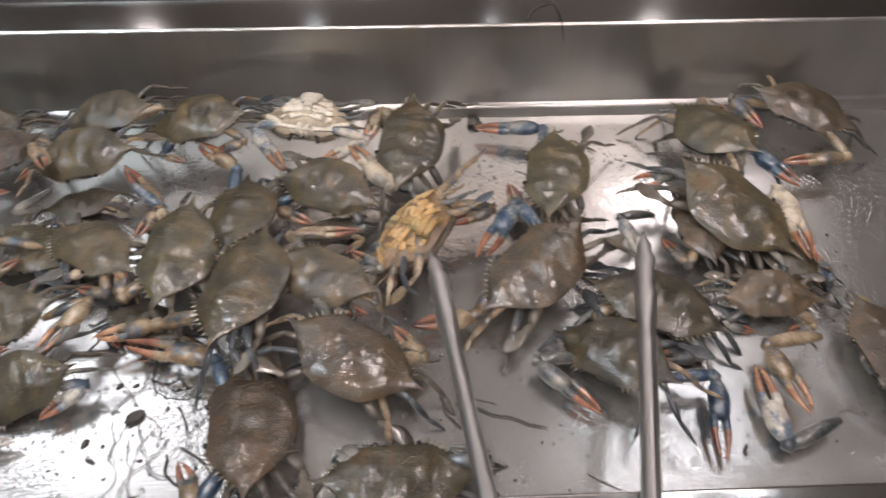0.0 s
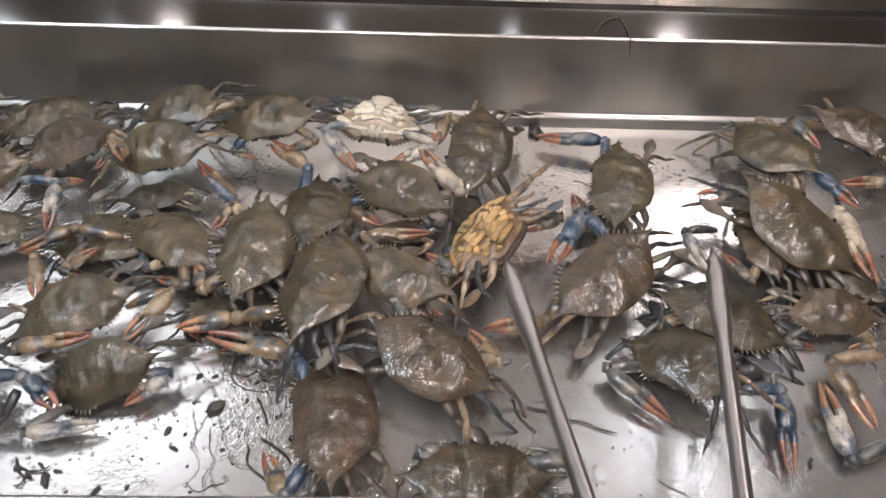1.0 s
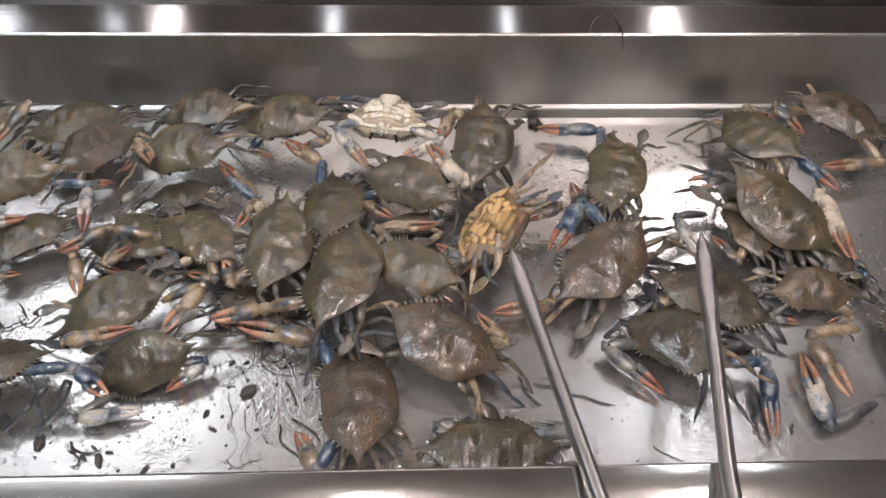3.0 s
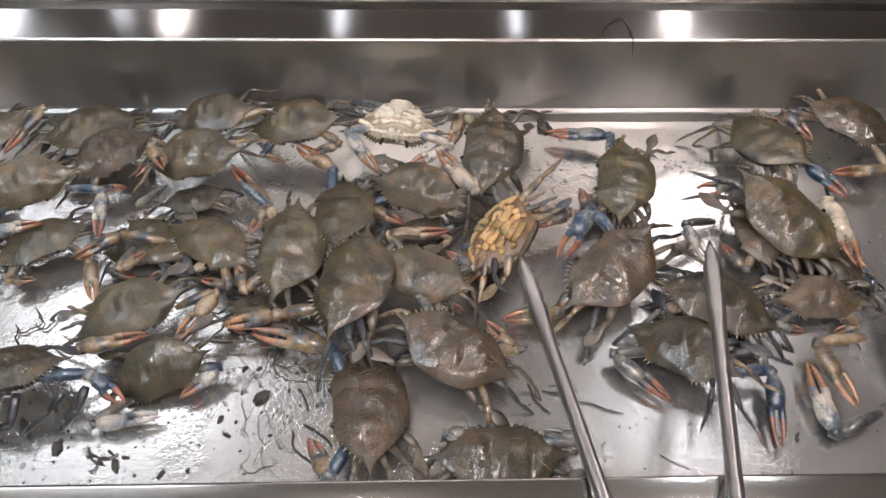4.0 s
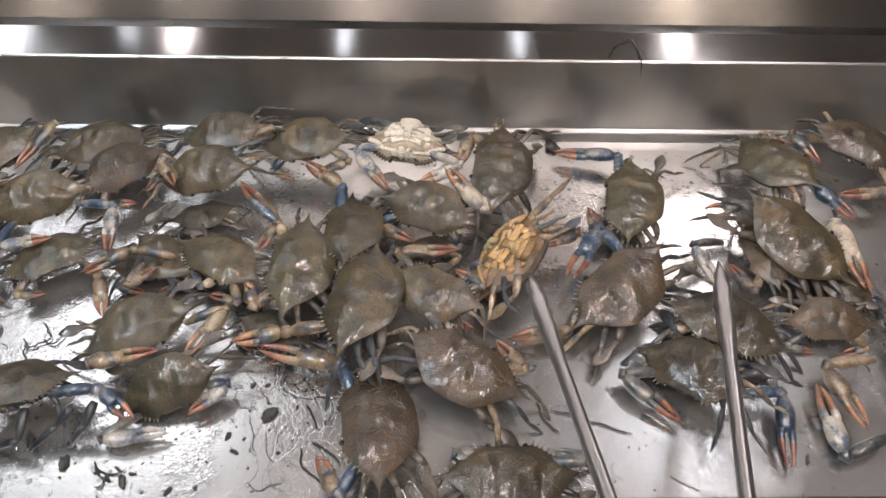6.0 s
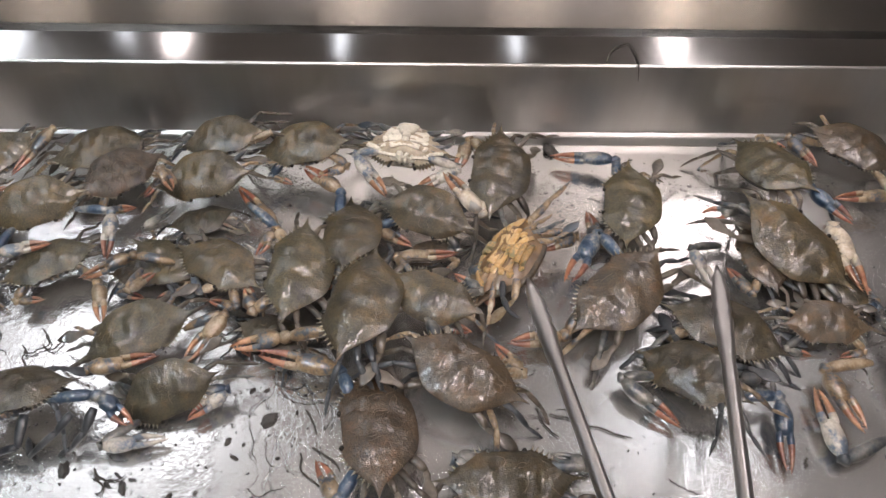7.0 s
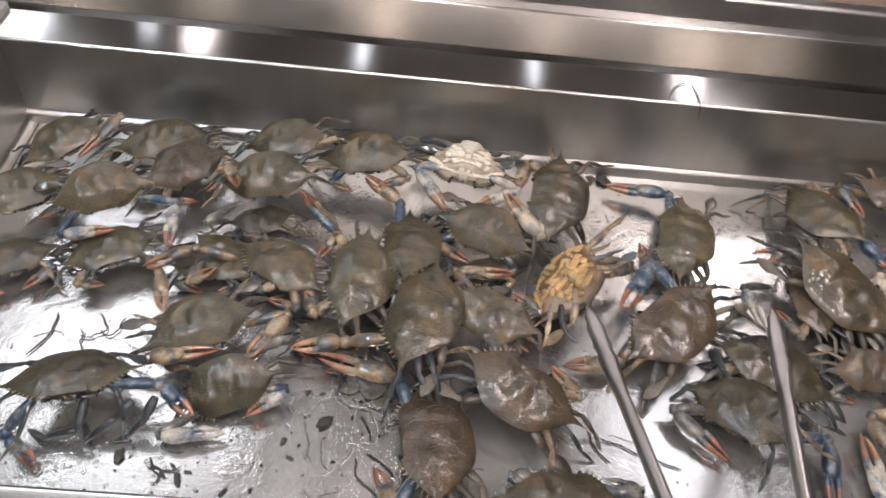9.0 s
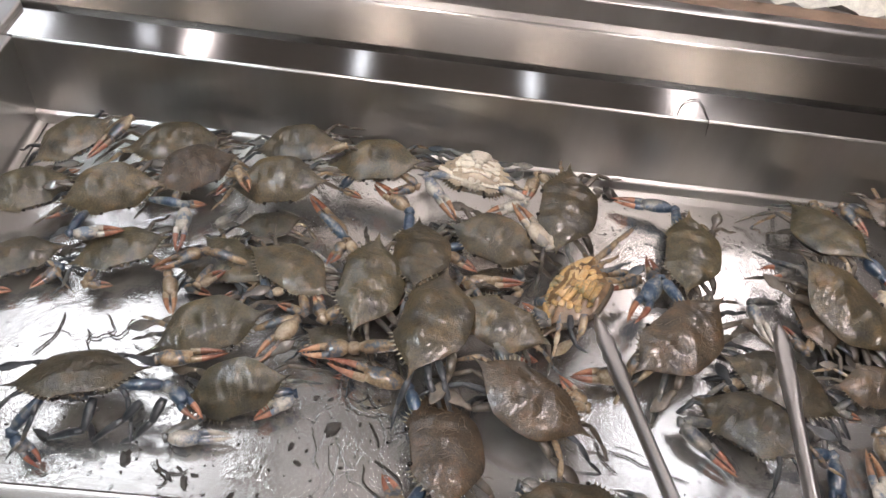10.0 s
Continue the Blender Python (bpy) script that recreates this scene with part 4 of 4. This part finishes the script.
rng = random.Random(5)
for k in range(13):
    rivulet(-0.29 + rng.uniform(-0.03, 0.05), 0.475 - rng.uniform(0, 0.09), -1.25 + rng.uniform(-0.45, 0.45), rng.uniform(0.04, 0.12), rng.uniform(0.0008, 0.0024), 60 + k)
for k in range(7):
    rivulet(rng.uniform(-0.1, 0.2), rng.uniform(0.36, 0.8), rng.uniform(-2.2, -0.8), rng.uniform(0.02, 0.05), rng.uniform(0.0008, 0.0016), 80 + k)
bm = bmesh.new()
for k in range(1700):
    if k < 520:
        x, y = rng.gauss(-0.38, 0.11), rng.gauss(0.4, 0.06)
    elif k < 820:
        x, y = rng.choice((rng.gauss(-0.28, 0.04), rng.gauss(0.06, 0.04), rng.gauss(0.22, 0.04))), rng.gauss(0.74, 0.05)
    else:
        x, y = rng.uniform(-0.65, 0.45), rng.uniform(0.3, 0.82)
    r = rng.choice((0.0006, 0.0008, 0.0011, 0.0014, 0.002)) * rng.uniform(0.7, 1.2)
    if not (X0 + 0.02 < x < 0.6 and YF + 0.015 < y < YB - 0.02):
        continue
    sx, turn = rng.uniform(1, 1.7), rng.uniform(0, 3.14)
    rings = []
    for u, z in ((1.0, -0.0003), (0.9, 0.25 * r), (0.6, 0.42 * r)):
        rings.append([bm.verts.new((x + r * u * (sx * math.cos(a) * math.cos(turn) - math.sin(a) * math.sin(turn)), y + r * u * (sx * math.cos(a) * math.sin(turn) + math.sin(a) * math.cos(turn)), z)) for a in (6.2832 * i / 8 for i in range(8))])
    for p, q in zip(rings, rings[1:]):
        for i in range(8):
            bm.faces.new((p[i], p[(i + 1) % 8], q[(i + 1) % 8], q[i]))
    bm.faces.new(rings[-1]), bm.faces.new(rings[0][::-1])
tagged(new("water_drops", mesh_of("water_drops", bm, WATER)), "scattered clear water drops on the steel floor", "water", kind="stuff")


bm = bmesh.new()
for k in range(230):
    x, y = (rng.gauss(-0.4, 0.12), rng.gauss(0.4, 0.07)) if k < 110 else (rng.uniform(-0.65, 0.5), rng.uniform(0.3, 0.82))
    if X0 + 0.02 < x < 0.6 and YF + 0.015 < y < YB - 0.02:
        r, a = rng.uniform(0.0004, 0.0014), rng.uniform(0, 3.14)
        tube(bm, [(x, y, 0.0004), (x + 1.5 * r * math.cos(a), y + 1.5 * r * math.sin(a), 0.0005), (x + 3 * r * math.cos(a + 0.4), y + 3 * r * math.sin(a + 0.4), 0.0003)], [r * 0.3, r, r * 0.2], [0.0003] * 3, sides=6)
tagged(new("tray_grit", mesh_of("tray_grit", bm, GRIT)), "fine dark grit scattered on the steel floor", "grit", kind="stuff")
for k in range(22):
    x, y = (rng.uniform(-0.62, -0.15), rng.uniform(0.32, 0.5)) if k < 12 else (rng.uniform(-0.02, 0.4), rng.uniform(0.32, 0.5))
    strand("hair-thin strand of weed on the wet steel", wander(x, y, 0.0008, rng.uniform(0, 6.28), rng.uniform(0.015, 0.05), 200 + k, 0.6), 0.00035)
scrap(-0.469, 0.366, 0.011, 1)
scrap(-0.434, 0.357, 0.004, 2)
scrap(-0.423, 0.350, 0.006, 3)
scrap(-0.415, 0.360, 0.006, 4)
scrap(-0.408, 0.347, 0.008, 5)
scrap(-0.400, 0.355, 0.004, 6)
scrap(-0.362, 0.337, 0.007, 7)
scrap(-0.276, 0.417, 0.012, 8)
scrap(-0.297, 0.452, 0.005, 9)
scrap(-0.282, 0.452, 0.004, 10)
scrap(-0.305, 0.377, 0.005, 11)
scrap(-0.337, 0.341, 0.003, 12)
scrap(-0.314, 0.394, 0.006, 13)
scrap(0.091, 0.381, 0.0018, 14)
scrap(0.101, 0.379, 0.0018, 15)
scrap(-0.286, 0.719, 0.003, 16)
scrap(-0.458, 0.376, 0.002, 17)
scrap(-0.381, 0.394, 0.002, 18)
scrap(-0.262, 0.376, 0.003, 19)
scrap(-0.248, 0.426, 0.003, 20)
scrap(-0.298, 0.391, 0.003, 21)
scrap(-0.487, 0.353, 0.002, 22)
scrap(-0.331, 0.367, 0.002, 23)
scrap(0.071, 0.345, 0.0015, 24)
scrap(0.060, 0.822, 0.018, 25)
strand("thin dark strand of weed on the steel", wander(-0.585, 0.527, 0.002, -1.03, 0.061, 31, 0.3))
strand("thin dark strand of weed on the steel", wander(-0.554, 0.508, 0.003, -0.06, 0.062, 32, 0.9))
strand("thin dark strand of weed on the steel", wander(-0.551, 0.499, 0.003, -0.39, 0.058, 33, 1.2))
strand("thin dark strand of weed on the steel", wander(-0.532, 0.508, 0.003, -0.82, 0.044, 34, 0.8))
strand("thin dark strand of weed on the steel", wander(-0.439, 0.367, 0.002, -1.23, 0.040, 35, 0.5))
strand("thin dark strand of weed on the steel", wander(-0.432, 0.341, 0.002, 0.19, 0.032, 36, 0.7))
strand("thin dark strand of weed on the steel", wander(-0.240, 0.381, 0.002, -1.41, 0.052, 37, 0.6))
strand("thin dark strand of weed on the steel", wander(-0.229, 0.387, 0.002, -0.62, 0.040, 38, 0.4))
strand("thin dark strand of weed on the steel", wander(-0.239, 0.428, 0.002, -0.64, 0.030, 39, 0.3))
strand("thin dark strand of weed on the steel", wander(0.015, 0.422, 0.002, -0.33, 0.088, 40, 0.35))
strand("thin dark strand of weed on the steel", wander(0.001, 0.431, 0.002, -0.84, 0.043, 41, 0.6))
strand("thin dark strand of weed on the steel", wander(0.270, 0.371, 0.002, -0.46, 0.015, 42, 1.5))
strand("thin dark strand of weed on the steel", wander(0.360, 0.493, 0.004, -0.53, 0.032, 43, 0.8))
strand("dark hair-like weed caught on the steel rim", bend((0.119, 0.852, 0.13), (0.155, 0.890, 0.1305), (-0.004, 0.008, 0.001), 8))
strand("dark hair-like weed caught on the steel rim", [(0.155, 0.890, 0.1305), (0.159, 0.865, 0.1305), (0.159, 0.843, 0.131), (0.163, 0.842, 0.107)])
